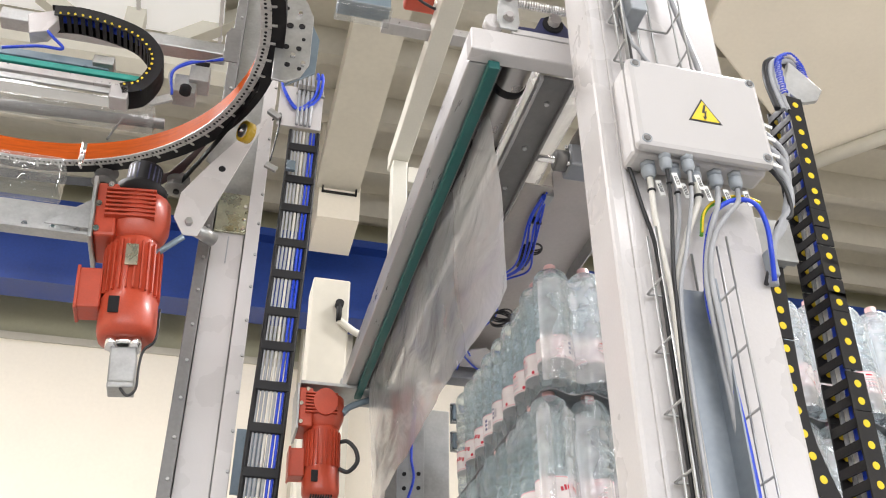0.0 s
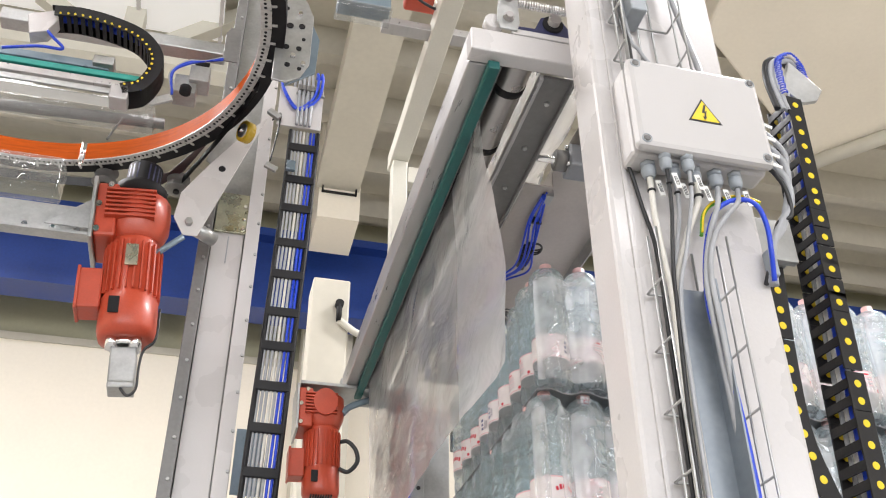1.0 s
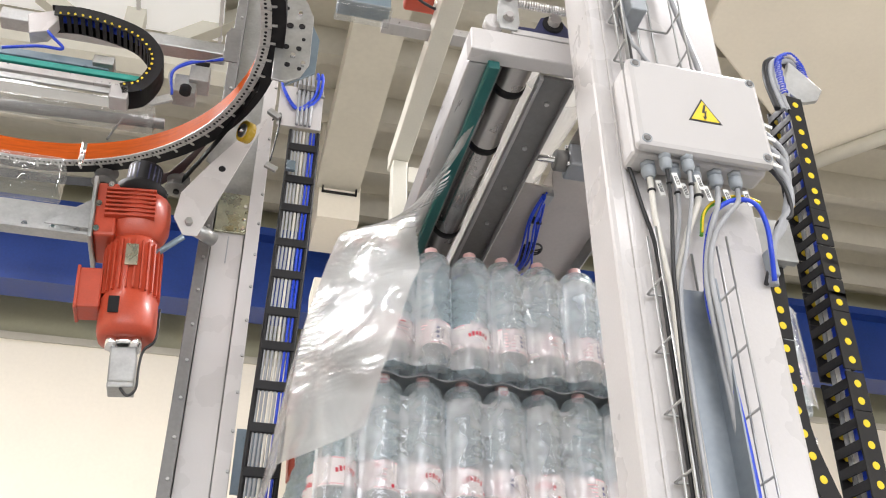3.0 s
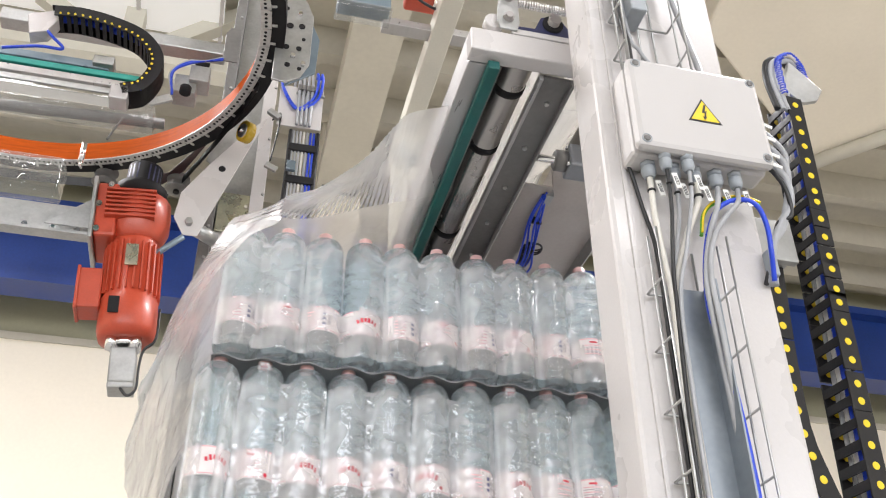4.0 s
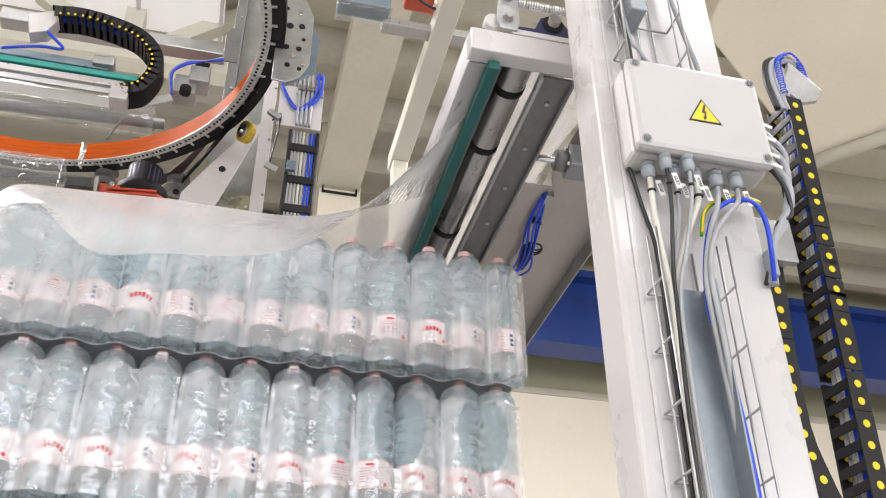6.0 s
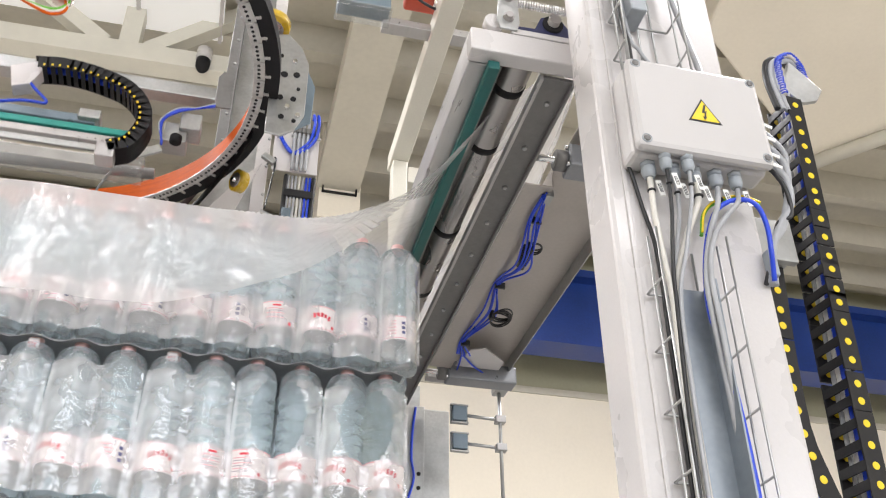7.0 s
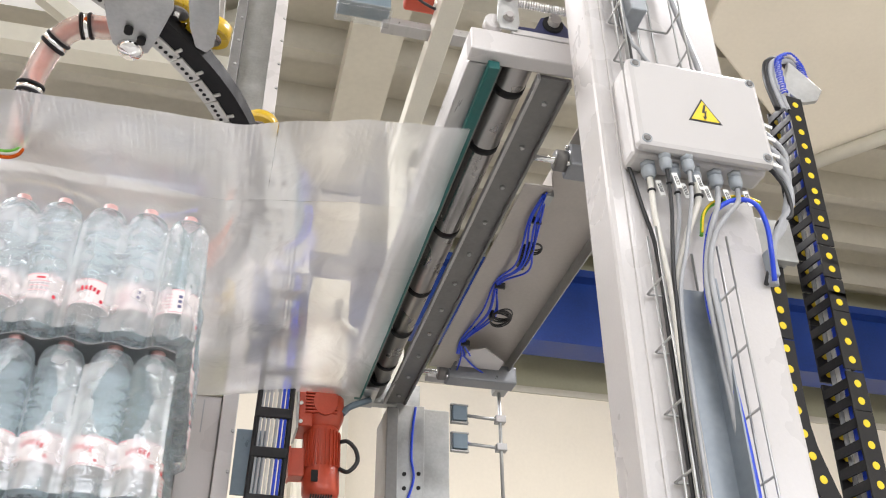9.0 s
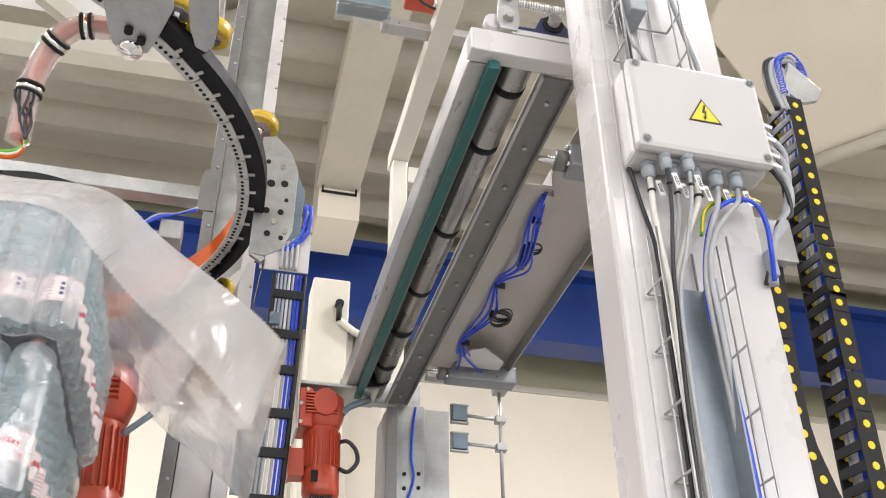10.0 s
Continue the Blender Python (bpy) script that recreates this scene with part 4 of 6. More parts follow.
    # upper cables above the box
    t = thing("upper_cable", (0.72, 1.12, 2.5), "grey cable running down behind the junction box", "cable", "upper column cables")
    cable(t, "jacket", [(0.715, 1.12, 3.5), (0.735, 1.12, 2.95), (0.752, 1.115, 2.75), (0.768, 1.11, 2.62), (0.775, 1.12, 2.5)], 0.0058, CABLEG)
    t = thing("upper_cable", (0.64, 1.12, 2.5), "black cable running down behind the junction box", "cable", "upper column cables")
    cable(t, "jacket", [(0.622, 1.12, 3.5), (0.627, 1.115, 2.8), (0.632, 1.11, 2.65), (0.634, 1.12, 2.5)], 0.0046, CABLEK)
    t = thing("upper_cable", (0.64, 1.12, 2.5), "thin grey cable crossing behind the junction box", "cable", "upper column cables")
    cable(t, "jacket", [(0.634, 1.12, 3.5), (0.637, 1.12, 2.78), (0.660, 1.12, 2.66), (0.70, 1.12, 2.60), (0.71, 1.13, 2.5)], 0.0036, CABLEG)
    # a black bracket with a hole above the box
    b = bm_new()
    box(b, 0.640, 0.672, 1.09, 1.147, 2.742, 2.86, 0.003)
    solid("column_bracket", b, GREYPL, "grey clip bracket fixed on the column", "bracket")
    # thin cable down the column's left, behind the box
    t = thing("thin_cable", (0.6, 1.14, 1.9), "thin black cable below the junction box", "cable")
    cable(t, "jacket", [(0.612, 1.138, 2.40), (0.619, 1.14, 2.372), (0.630, 1.143, 2.315), (0.641, 1.142, 2.25), (0.642, 1.14, 2.155), (0.637, 1.135, 2.0), (0.634, 1.135, 1.0)], 0.0036, CABLEK)


column_cables()


# ---- energy chains ----
def link_mesh(w, pitch, h, dot, name):
    """One link: two side plates with overlapping ends, two bars and, on the plates, round pins."""
    b = bm_new()
    for s in (-1, 1):
        prism(b, [(s * w / 2 - 0.002, -h / 2, -pitch * 0.62), (s * w / 2 - 0.002, h / 2, -pitch * 0.55), (s * w / 2 - 0.002, h / 2, pitch * 0.5), (s * w / 2 - 0.002, -h / 2, pitch * 0.42)], (0.004, 0, 0))
        if dot:
            cyl(b, (s * (w / 2 + 0.0035), 0, 0), (s * (w / 2 - 0.0035), 0, 0), dot, 12, mi=1)
    for yy in (-h / 2 + 0.002, h / 2 - 0.002):
        box(b, -w / 2, w / 2, yy - 0.002, yy + 0.002, -pitch * 0.22, pitch * 0.22)
    return to_mesh(name, b, [BLACK, YELLOW])


def energy_chain(t, path, turn, w, pitch, h, dot=0.008):
    """Links along a line; turn: the heading of the link's width about its own length."""
    me = link_mesh(w, pitch, h, dot, "chain_link")
    P = spline(path, 24)
    acc, last, o = 0.0, P[0], ORG[t.name]
    for a, b2 in zip(P, P[1:]):
        acc += (b2 - a).length
        if acc >= pitch:
            acc -= pitch
            d = (b2 - a).normalized()
            x = Matrix.Rotation(radians(turn), 3, "Z") @ Vector((1, 0, 0))
            x = (x - d * x.dot(d)).normalized()
            y = d.cross(x)
            ob = new("chain_link", me)
            ob.parent = t
            ob.matrix_basis = Matrix.Translation(b2 - o) @ Matrix((x, y, d)).transposed().to_4x4()


def side_chains():
    t = thing("energy_chain", (1.11, 1.35, 1.3), "black cable drag chain with yellow pins and cables", "cable chain")
    path = [(1.138, 1.36, 2.87), (1.122, 1.36, 2.55), (1.104, 1.36, 2.2), (1.092, 1.36, 1.95), (1.080, 1.355, 1.80), (1.055, 1.345, 1.745), (1.020, 1.335, 1.765), (0.985, 1.325, 1.85), (0.955, 1.32, 1.93), (0.937, 1.32, 2.02), (0.940, 1.32, 2.15), (0.955, 1.32, 2.34)]
    energy_chain(t, path, -83, 0.064, 0.040, 0.041, 0.0072)
    for k, m in enumerate((CABLEG, CABLEW, CABLEB, CABLEG)):
        dx, dy = (k - 1.5) * 0.013 * math.cos(radians(-83)), (k - 1.5) * 0.013 * math.sin(radians(-83))
        cable(t, "cable", [(x + dx, y + dy, z) for x, y, z in path], 0.0044, m)
    b = bm_new()
    prism(b, [(1.135, 1.34, 2.875), (1.175, 1.34, 2.845), (1.215, 1.34, 2.86), (1.235, 1.34, 2.895), (1.20, 1.34, 2.935), (1.165, 1.34, 2.97), (1.15, 1.34, 2.93)], (0, 0.012, 0), bev=0.002)
    part("end_bracket", b, GALV, t, "galvanised chain end bracket")
    for k, m in enumerate((CABLEK, CABLEG, CABLEG)):
        x = 1.085 + 0.013 * k
        cable(t, "cable_loop", [(x + 0.01, 1.33, 2.80), (x, 1.33, 2.88), (x + 0.015, 1.335, 2.945), (x + 0.06, 1.345, 2.975), (x + 0.10, 1.36, 2.955)], 0.0068, m)
    b = bm_new()
    loop = [(1.118, 1.325, 2.84), (1.118, 1.325, 2.90), (1.130, 1.33, 2.955), (1.165, 1.335, 2.985), (1.195, 1.345, 2.97), (1.205, 1.35, 2.93)]
    core = spline(loop, 40)
    hel = []
    for i, p in enumerate(core):
        a = i * 1.35
        hel.append(p + Vector((math.cos(a) * 0.008, math.sin(a) * 0.008, 0)))
    tube(b, hel, 0.0020, 5, 1)
    part("spiral_wrap", b, CABLEB, t, "blue spiral hose guard")
    cable(t, "hose", loop, 0.0065, CABLEW)
    b = bm_new()
    box(b, 0.80, 0.985, 1.2455, 1.262, 2.33, 2.42, 0.002)
    box(b, 0.93, 0.985, 1.262, 1.34, 2.345, 2.36, 0.002)
    part("column_bracket", b, GALV, t, "galvanised chain end bracket")


side_chains()


# ---- wiring and sensors by the film beam ----
def beam_wiring():
    t = thing("beam_wiring", (0.75, 2.3, 2.8), "blue and black sensor wiring tied under the beam", "wiring")
    z = BZ + 0.02
    low = lambda pts: [(x * 0.984, y * 0.984, BZ - 0.004 + (zz - z)) for x, y, zz in pts]
    main = [(0.722, 1.79, z), (0.728, 1.90, z - 0.01), (0.748, 2.01, z - 0.02), (0.758, 2.11, z - 0.02), (0.727, 2.23, z), (0.750, 2.39, z - 0.01), (0.722, 2.59, z), (0.742, 2.68, z - 0.005)]
    main = low(main)
    z = BZ - 0.004
    rng = random.Random(23)
    for k in range(5):      # strands that splay between the ties
        cable(t, "wire", [(x + (0.010 * (k - 2) + rng.uniform(-0.006, 0.006)) * (0.25 if i in (0, 4, 6) else 1.0), y + rng.uniform(-0.008, 0.008), zz - 0.003 * (k % 3)) for i, (x, y, zz) in enumerate(main)], 0.0030, CABLEB)
    cable(t, "wire", main[-1:] + [(0.80, 2.73, z), (0.864, 2.78, z)], 0.0028, CABLEB)
    cable(t, "wire", main[-1:] + [(0.745, 2.76, z), (0.735, 2.80, z)], 0.0028, CABLEB)
    for k in range(6):      # plug connectors tied in a cluster
        b = bm_new()
        x, y = 0.728 + 0.009 * (k % 3), 2.01 + 0.035 * (k // 3) + rng.uniform(-0.01, 0.01)
        cyl(b, (x, y - 0.024, z - 0.012 - 0.006 * (k % 2)), (x + 0.004, y + 0.024, z - 0.014 - 0.006 * (k % 2)), 0.0058, 10)
        part("plug", b, CABLEK, t)
    for cx, cy, wide, n in ((0.742, 1.985, 0.042, 3), (0.746, 2.36, 0.062, 7)):      # spare lead folded in loops
        for k in range(n):
            w, h = wide * rng.uniform(0.75, 1.1), 0.014 + 0.007 * k * rng.uniform(0.6, 1.2)
            lean = rng.uniform(-0.25, 0.25)
            loop = [(cx + w * 0.5 * (1 - math.cos(q * 0.571)), cy + lean * w * 0.5 * (1 - math.cos(q * 0.571)) + h * math.sin(q * 0.571), z - 0.008 - 0.0022 * k) for q in range(12)]
            cable(t, "tied_coil", loop, 0.0022, CABLEK)
        b = bm_new()
        box(b, cx - 0.006, cx + 0.010, cy - 0.010, cy + 0.010, z - 0.026, z + 0.002, 0.003)
        part("cable_tie", b, CABLEK, t)
    for cx, cy in ((0.712, 1.87), (0.716, 2.20), (0.711, 2.56)):
        b = bm_new()
        box(b, cx - 0.006, cx + 0.024, cy - 0.004, cy + 0.004, z - 0.016, z + 0.004, 0.002)
        part("cable_tie", b, CABLEK, t)
    b = bm_new()
    box(b, 0.712, 0.732, 1.76, 1.80, z - 0.008, z + 0.016, 0.002)
    part("sensor_head", b, GALV, t)


beam_wiring()


def photo_sensors():
    t = thing("sensor_stand", (0.918, 2.85, 2.3), "steel rod with two clamped reflector sensors", "sensor stand")
    b = bm_new()
    cyl(b, (0.918, 2.85, 2.42), (0.918, 2.85, 2.83), 0.006, 12)
    part("rod", b, GALV, t)
    for z in (2.690, 2.590):
        b = bm_new()
        cyl(b, (0.79, 2.85, z + 0.006), (0.93, 2.85, z), 0.0055, 10)
        arm = part("arm", b, GALV, t)
        b = bm_new()
        box(b, 0.900, 0.936, 2.835, 2.865, z - 0.012, z + 0.014, 0.003)
        part("clamp", b, ALU, arm)
        b = bm_new()
        box(b, 0.745, 0.806, 2.842, 2.852, z + 0.036, z + 0.042, 0.001)
        box(b, 0.745, 0.806, 2.842, 2.852, z - 0.026, z - 0.020, 0.001)
        box(b, 0.745, 0.806, 2.852, 2.858, z - 0.026, z + 0.042, 0.001)
        head = part("holder", b, GALV, t, "bright channel holder")
        b = bm_new()
        box(b, 0.750, 0.800, 2.836, 2.852, z - 0.018, z + 0.034, 0.003)
        part("lens", b, GREYBOX, head, "dark sensor face")
    b = bm_new()
    box(b, 0.900, 0.945, 2.82, 2.88, 2.79, 2.83, 0.003)
    part("top_clamp", b, GALV, t)
    b = bm_new()
    box(b, 0.66, 0.945, 2.83, 2.87, 2.815, 2.835, 0.003)
    part("carrier_bar", b, ALU, t)


photo_sensors()


def gear_motor(base, s, tilt, label, plate=True, tall=1.0):
    """A geared motor hanging down: gearbox, ribbed housing, fan cowl, terminal box."""
    t = thing("gear_motor", base, label, "gear motor")
    m = Matrix.Translation(base) @ Matrix.Rotation(radians(tilt), 4, "Y") @ Matrix.Diagonal((s, s, s * tall, 1))

    def put(name, b, mats, parent=None, lab=""):
        bmesh.ops.transform(b, matrix=m, verts=b.verts)
        return part(name, b, mats, parent or t, lab)
    b = bm_new()
    lathe(b, [(0.075, 0.0), (0.098, -0.012), (0.100, -0.05), (0.098, -0.09), (0.082, -0.125), (0.074, -0.14)], (0, 0, 0), 24)
    gb = put("gearbox", b, RED)
    for k in range(7):
        b = bm_new()
        box(b, -0.09, 0.055, -0.104, -0.06, -0.02 - k * 0.013, -0.014 - k * 0.013, 0.001)
        put("gear_rib", b, RED, gb)
    b = bm_new()
    box(b, -0.118, -0.055, -0.085, 0.085, -0.15, 0.01, 0.008)
    put("gear_foot", b, RED)
    b = bm_new()
    box(b, -0.130, -0.118, -0.098, 0.098, -0.165, 0.022, 0.003)
    put("flange", b, GALV, None, "galvanised mounting flange")
    for bx, bz in ((-0.108, -0.06), (-0.108, -0.135), (-0.08, 0.0)):
        b = bm_new()
        cyl(b, (bx, -0.094, bz), (bx, -0.08, bz), 0.009, 6)
        put("bolt", b, CHROME)
    b = bm_new()
    lathe(b, [(0.074, -0.135), (0.078, -0.145), (0.078, -0.30), (0.083, -0.305), (0.084, -0.385), (0.076, -0.408), (0.058, -0.412)], (0, 0, 0), 28)
    body = put("motor_housing", b, RED, None, "red ribbed motor housing")
    for k in range(26):
        b = bm_new()
        box(b, 0.074, 0.0865, -0.0022, 0.0022, -0.295, -0.155, 0, Matrix.Rotation(k * math.tau / 26, 4, "Z"))
        put("cooling_fin", b, RED, body)
    b = bm_new()
    box(b, -0.145, -0.078, -0.045, 0.045, -0.335, -0.225, 0.006)
    box(b, -0.150, -0.140, -0.048, 0.048, -0.34, -0.22, 0.003)
    put("terminal_box", b, RED, None, "red motor terminal box")
    b = bm_new()
    box(b, -0.018, 0.018, -0.092, -0.086, -0.235, -0.175, 0.001)
    if plate:
        put("rating_plate", b, ZINC, body, "small metal rating plate")
    else:
        b.free()
    # A solid black block gives the dark inside the cowl slot.
    b = bm_new()
    box(b, -0.052, -0.022, -0.082, -0.0795, -0.365, -0.32, 0.002)
    put("cowl_slot", b, RUBBER, body)
    return t, put


def motor_beam_end():
    base = (0.335, 3.02, 2.785)
    t, put = gear_motor(base, 0.74, -2, "small red gear motor hanging under the beam end", plate=False, tall=1.18)
    b = bm_new()
    cyl(b, (0.0, -0.108, -0.052), (0.0, -0.09, -0.052), 0.055, 24)
    put("output_cover", b, RED, None, "round red gearbox cover")
    b = bm_new()
    for k in range(9):
        box(b, -0.05 + k * 0.011, -0.044 + k * 0.011, -0.07, 0.07, -0.416, -0.408)
    put("fan_grille", b, RUBBER)
    b = bm_new()
    box(b, 0.25, 0.52, 2.96, 3.11, 2.806, 2.818, 0.002)
    part("mount_plate", b, GALV, t, "galvanised motor plate")
    cable(t, "motor_cable", [(0.40, 2.99, 2.62), (0.425, 2.98, 2.618), (0.452, 2.98, 2.59), (0.458, 2.98, 2.55), (0.430, 2.98, 2.515), (0.40, 2.99, 2.525)], 0.0075, CABLEK)
    cable(t, "drive_strut", [(0.40, 2.99, 2.72), (0.43, 3.0, 2.755), (0.50, 3.03, 2.80)], 0.012, GREYBOX)
    cable(t, "blue_wire", [(0.665, 3.03, 2.79), (0.655, 3.03, 2.70), (0.652, 3.03, 2.6), (0.660, 3.03, 2.52), (0.62, 3.03, 2.40)], 0.0045, CABLEB)


motor_beam_end()


def top_frame():
    t = thing("machine_frame", (0.68, 3.2, 0), "cream painted upper machine frame", "machine frame")
    b = bm_new()
    box(b, 0.615, 0.70, 2.0, 3.50, 4.2, 4.29, 0.006)
    part("top_rail", b, FRAME, t)
    b = bm_new()
    box(b, 0.625, 0.695, 3.40, 3.48, 0, 4.2, 0.006)
    part("rear_upright", b, FRAME, t)
    b = bm_new()
    box(b, 0.695, 0.90, 3.40, 3.47, 4.08, 4.17, 0.004)
    part("cross_member", b, FRAME, t)
    b = bm_new()
    box(b, 0.42, 0.95, 2.60, 2.66, 4.225, 4.262, 0.003)
    part("profile_rail", b, ALU, t, "slotted aluminium profile")
    b = bm_new()
    box(b, 0.76, 0.84, 3.36, 3.40, 3.98, 4.06, 0.004)
    part("clamp", b, GREYBOX, t)


top_frame()


def top_devices():
    b = bm_new()
    box(b, 0.232, 0.44, 2.54, 2.62, 4.245, 4.40, 0.006)
    t = solid("sensor_box", b, GREYBOX, "blue grey sensor housing on the upper rail", "sensor box")
    b = bm_new()
    box(b, 0.226, 0.445, 2.535, 2.625, 4.218, 4.245, 0.003)
    part("base_tray", b, HAZE, t, "clear plastic tray")
    b = bm_new()
    prism(b, [(0.30, 2.538, 4.305), (0.36, 2.538, 4.305), (0.33, 2.538, 4.36)], (0, 0.002, 0))
    part("warning_sticker", b, YELLOW, t, "yellow warning sticker")
    b = bm_new()
    box(b, 0.50, 0.645, 2.53, 2.62, 4.335, 4.52, 0.012)
    t = solid("red_actuator", b, RED, "red enamelled actuator on the upper rail", "actuator")
    b = bm_new()
    cyl(b, (0.625, 2.54, 4.30), (0.625, 2.54, 4.345), 0.016, 12)
    cyl(b, (0.625, 2.54, 4.275), (0.625, 2.54, 4.30), 0.011, 6)
    part("fitting", b, CHROME, t)
    cable(t, "hose", [(0.52, 2.53, 4.35), (0.55, 2.52, 4.30), (0.60, 2.52, 4.27), (0.645, 2.53, 4.275)], 0.006, CABLEK)
    # white pillar behind the machine
    t = thing("white_pillar", (0.55, 5.1, 0), "white boxed pillar with a small crank lever", "pillar")
    b = bm_new()
    box(b, 0.445, 0.675, 5.0, 5.24, 0, 4.5, 0.012)
    part("shaft", b, CREAM, t)
    b = bm_new()
    cyl(b, (0.611, 4.97, 4.19), (0.611, 4.97, 4.30), 0.017, 12)
    cyl(b, (0.611, 4.955, 4.31), (0.611, 5.0, 4.31), 0.026, 16)
    part("crank", b, RUBBER, t, "black crank knob")
    b = bm_new()
    tube(b, [(0.615, 4.98, 4.2), (0.70, 4.98, 4.14), (0.80, 4.98, 4.09)], 0.022, 10, 4)
    part("lever", b, FRAME, t)


top_devices()


# ---- the wrapping ring and its carriage, which goes up and down ----
RC, RR = (-0.867, 2.26), 0.88
RING0 = (RC[0], RC[1], 3.70)
RZ = 3.70


def ring_carriage():
    t = thing("ring_carriage", RING0, "stretch wrapping ring with black belt and orange inner face", "wrapping ring")
    c = (RC[0], RC[1], RZ)
    b = bm_new()
    arc_band(b, c, [(RR - 0.030, -0.012), (RR + 0.030, -0.012), (RR + 0.030, 0.030), (RR - 0.030, 0.030)], 0, 360, 128)
    part("ring_body", b, RUBBER, t, "black faced steel ring")
    b = bm_new()
    arc_band(b, c, [(RR - 0.034, 0.0), (RR - 0.031, 0.0), (RR - 0.031, 0.078), (RR - 0.034, 0.078)], 0, 360, 128)
    part("inner_belt", b, ORANGE, t, "orange inner face of the ring")
    clip = bm_new()
    box(clip, -0.016, 0.018, -0.0375, 0.0375, -0.018, -0.0125, 0.0015)
    box(clip, 0.018, 0.036, 0.018, 0.026, -0.018, -0.0125, 0.001)
    for k in range(4):
        cyl(clip, (0, -0.026 + k * 0.0172, -0.0190), (0, -0.026 + k * 0.0172, -0.0170), 0.0052, 8, mi=1)
    cm = to_mesh("belt_clip", clip, [CLIPM, RUBBER])
    n = 68
    for k in range(n):
        a = k * math.tau / n
        share("belt_clip", cm, t, ((RR - 0.034) * math.cos(a), (RR - 0.034) * math.sin(a), 0), (0, 0, math.degrees(a)))
    return t


RINGCAR = ring_carriage()


BELT = [(-0.02, 2.47, 3.65), (-0.115, 2.735, 3.65), (-0.262, 3.07, 3.65), (-0.325, 3.175, 3.65), (-0.41, 3.225, 3.65), (-0.495, 3.215, 3.65), (-0.540, 3.165, 3.65), (-0.60, 3.175, 3.65), (-0.75, 3.19, 3.65), (-0.95, 3.19, 3.65)]
MAROON_OUTLINE = [(-0.458, 3.165, 3.694), (-0.319, 3.075, 3.694), (-0.178, 2.83, 3.694), (-0.128, 2.735, 3.694), (-0.262, 3.05, 3.694), (-0.345, 3.16, 3.694)]


def ring_fittings(t):
    """All that hangs on the ring carriage, at its upper place."""
    # cross bar and side brackets
    b = bm_new()
    box(b, -0.95, -0.16, 2.65, 2.71, 3.955, 4.01, 0.004)
    part("cross_bar", b, GALV, t, "galvanised cross bar above the ring")
    b = bm_new()
    prism(b, [(-0.165, 2.60, 3.88), (-0.11, 2.60, 3.88), (-0.11, 2.60, 4.05), (-0.15, 2.60, 4.05), (-0.165, 2.60, 4.02)], (0, 0.008, 0), bev=0.002)
    part("hanger_plate", b, GALVD, t, "grey painted hanger plate")
    # drilled roller plate beside the ring
    b = bm_new()
    prism(b, [(0.015, 2.30, 3.55), (0.060, 2.30, 3.545), (0.105, 2.30, 3.575), (0.132, 2.30, 3.64), (0.132, 2.30, 3.86), (0.105, 2.30, 3.93), (0.055, 2.30, 3.985), (0.015, 2.30, 3.975)], (0, 0.008, 0), bev=0.002)
    pl = part("roller_plate", b, GALV, t, "drilled galvanised roller plate")
    # Holes are solid black discs, their inner shade put into the colour.
    for hx, hz, r in ((0.055, 3.80, 0.012), (0.095, 3.805, 0.011), (0.050, 3.70, 0.010), (0.092, 3.70, 0.009), (0.060, 3.62, 0.009), (0.10, 3.61, 0.007), (0.04, 3.88, 0.007), (0.105, 3.745, 0.006)):
        b = bm_new()
        cyl(b, (hx, 2.2965, hz), (hx, 2.301, hz), r, 14)
        part("hole", b, RUBBER, pl)
    for hx, hz in ((0.075, 3.66), (0.085, 3.86), (0.11, 3.63)):
        b = bm_new()
        cyl(b, (hx, 2.288, hz), (hx, 2.301, hz), 0.008, 6)
        part("bolt", b, CHROME, pl)
    b = bm_new()
    prism(b, [(0.06, 2.40, 3.62), (0.16, 2.40, 3.70), (0.165, 2.40, 3.86), (0.12, 2.40, 3.97), (0.06, 2.40, 4.0)], (0, 0.008, 0), bev=0.002)
    part("rear_plate", b, GREYBOX, t, "bluish rear roller plate")

    def wheel(c, axis, r=0.052, w=0.04):
        c = Vector(c)
        axis = Vector(axis).normalized()
        b = bm_new()
        cyl(b, c - axis * w / 2, c + axis * w / 2, r, 28)
        wh = part("guide_wheel", b, AMBER, t, "amber polyurethane guide wheel")
        b = bm_new()
        cyl(b, c - axis * (w / 2 + 0.004), c + axis * (w / 2 + 0.004), r * 0.66, 24)
        part("hub", b, STEEL, wh)
        b = bm_new()
        cyl(b, c - axis * (w / 2 + 0.016), c + axis * (w / 2 + 0.012), r * 0.2, 10)
        part("axle", b, CHROME, wh)
    wheel((0.002, 2.30, 4.010), (0.15, 0.2, 1.0), 0.055, 0.035)
    wheel((-0.146, 1.652, 3.73), (0.12, -0.25, 1.0), 0.052, 0.034)
    wheel((-0.215, 1.590, 3.73), (0.12, -0.25, 1.0), 0.042, 0.034)
    wheel((-0.045, 2.72, 3.66), (0.6, 0.4, 0.1), 0.04, 0.03)
    b = bm_new()
    prism(b, [(-0.192, 1.44, 3.672), (-0.127, 1.43, 3.672), (-0.119, 1.561, 3.672), (-0.127, 1.643, 3.672), (-0.143, 1.668, 3.672), (-0.169, 1.654, 3.672), (-0.183, 1.594, 3.672)], (0, 0, 0.008), bev=0.003)
    part("wheel_cheek", b, GALV, t, "rounded galvanised wheel cheek")
    # near plate with the clear hose
    b = bm_new()
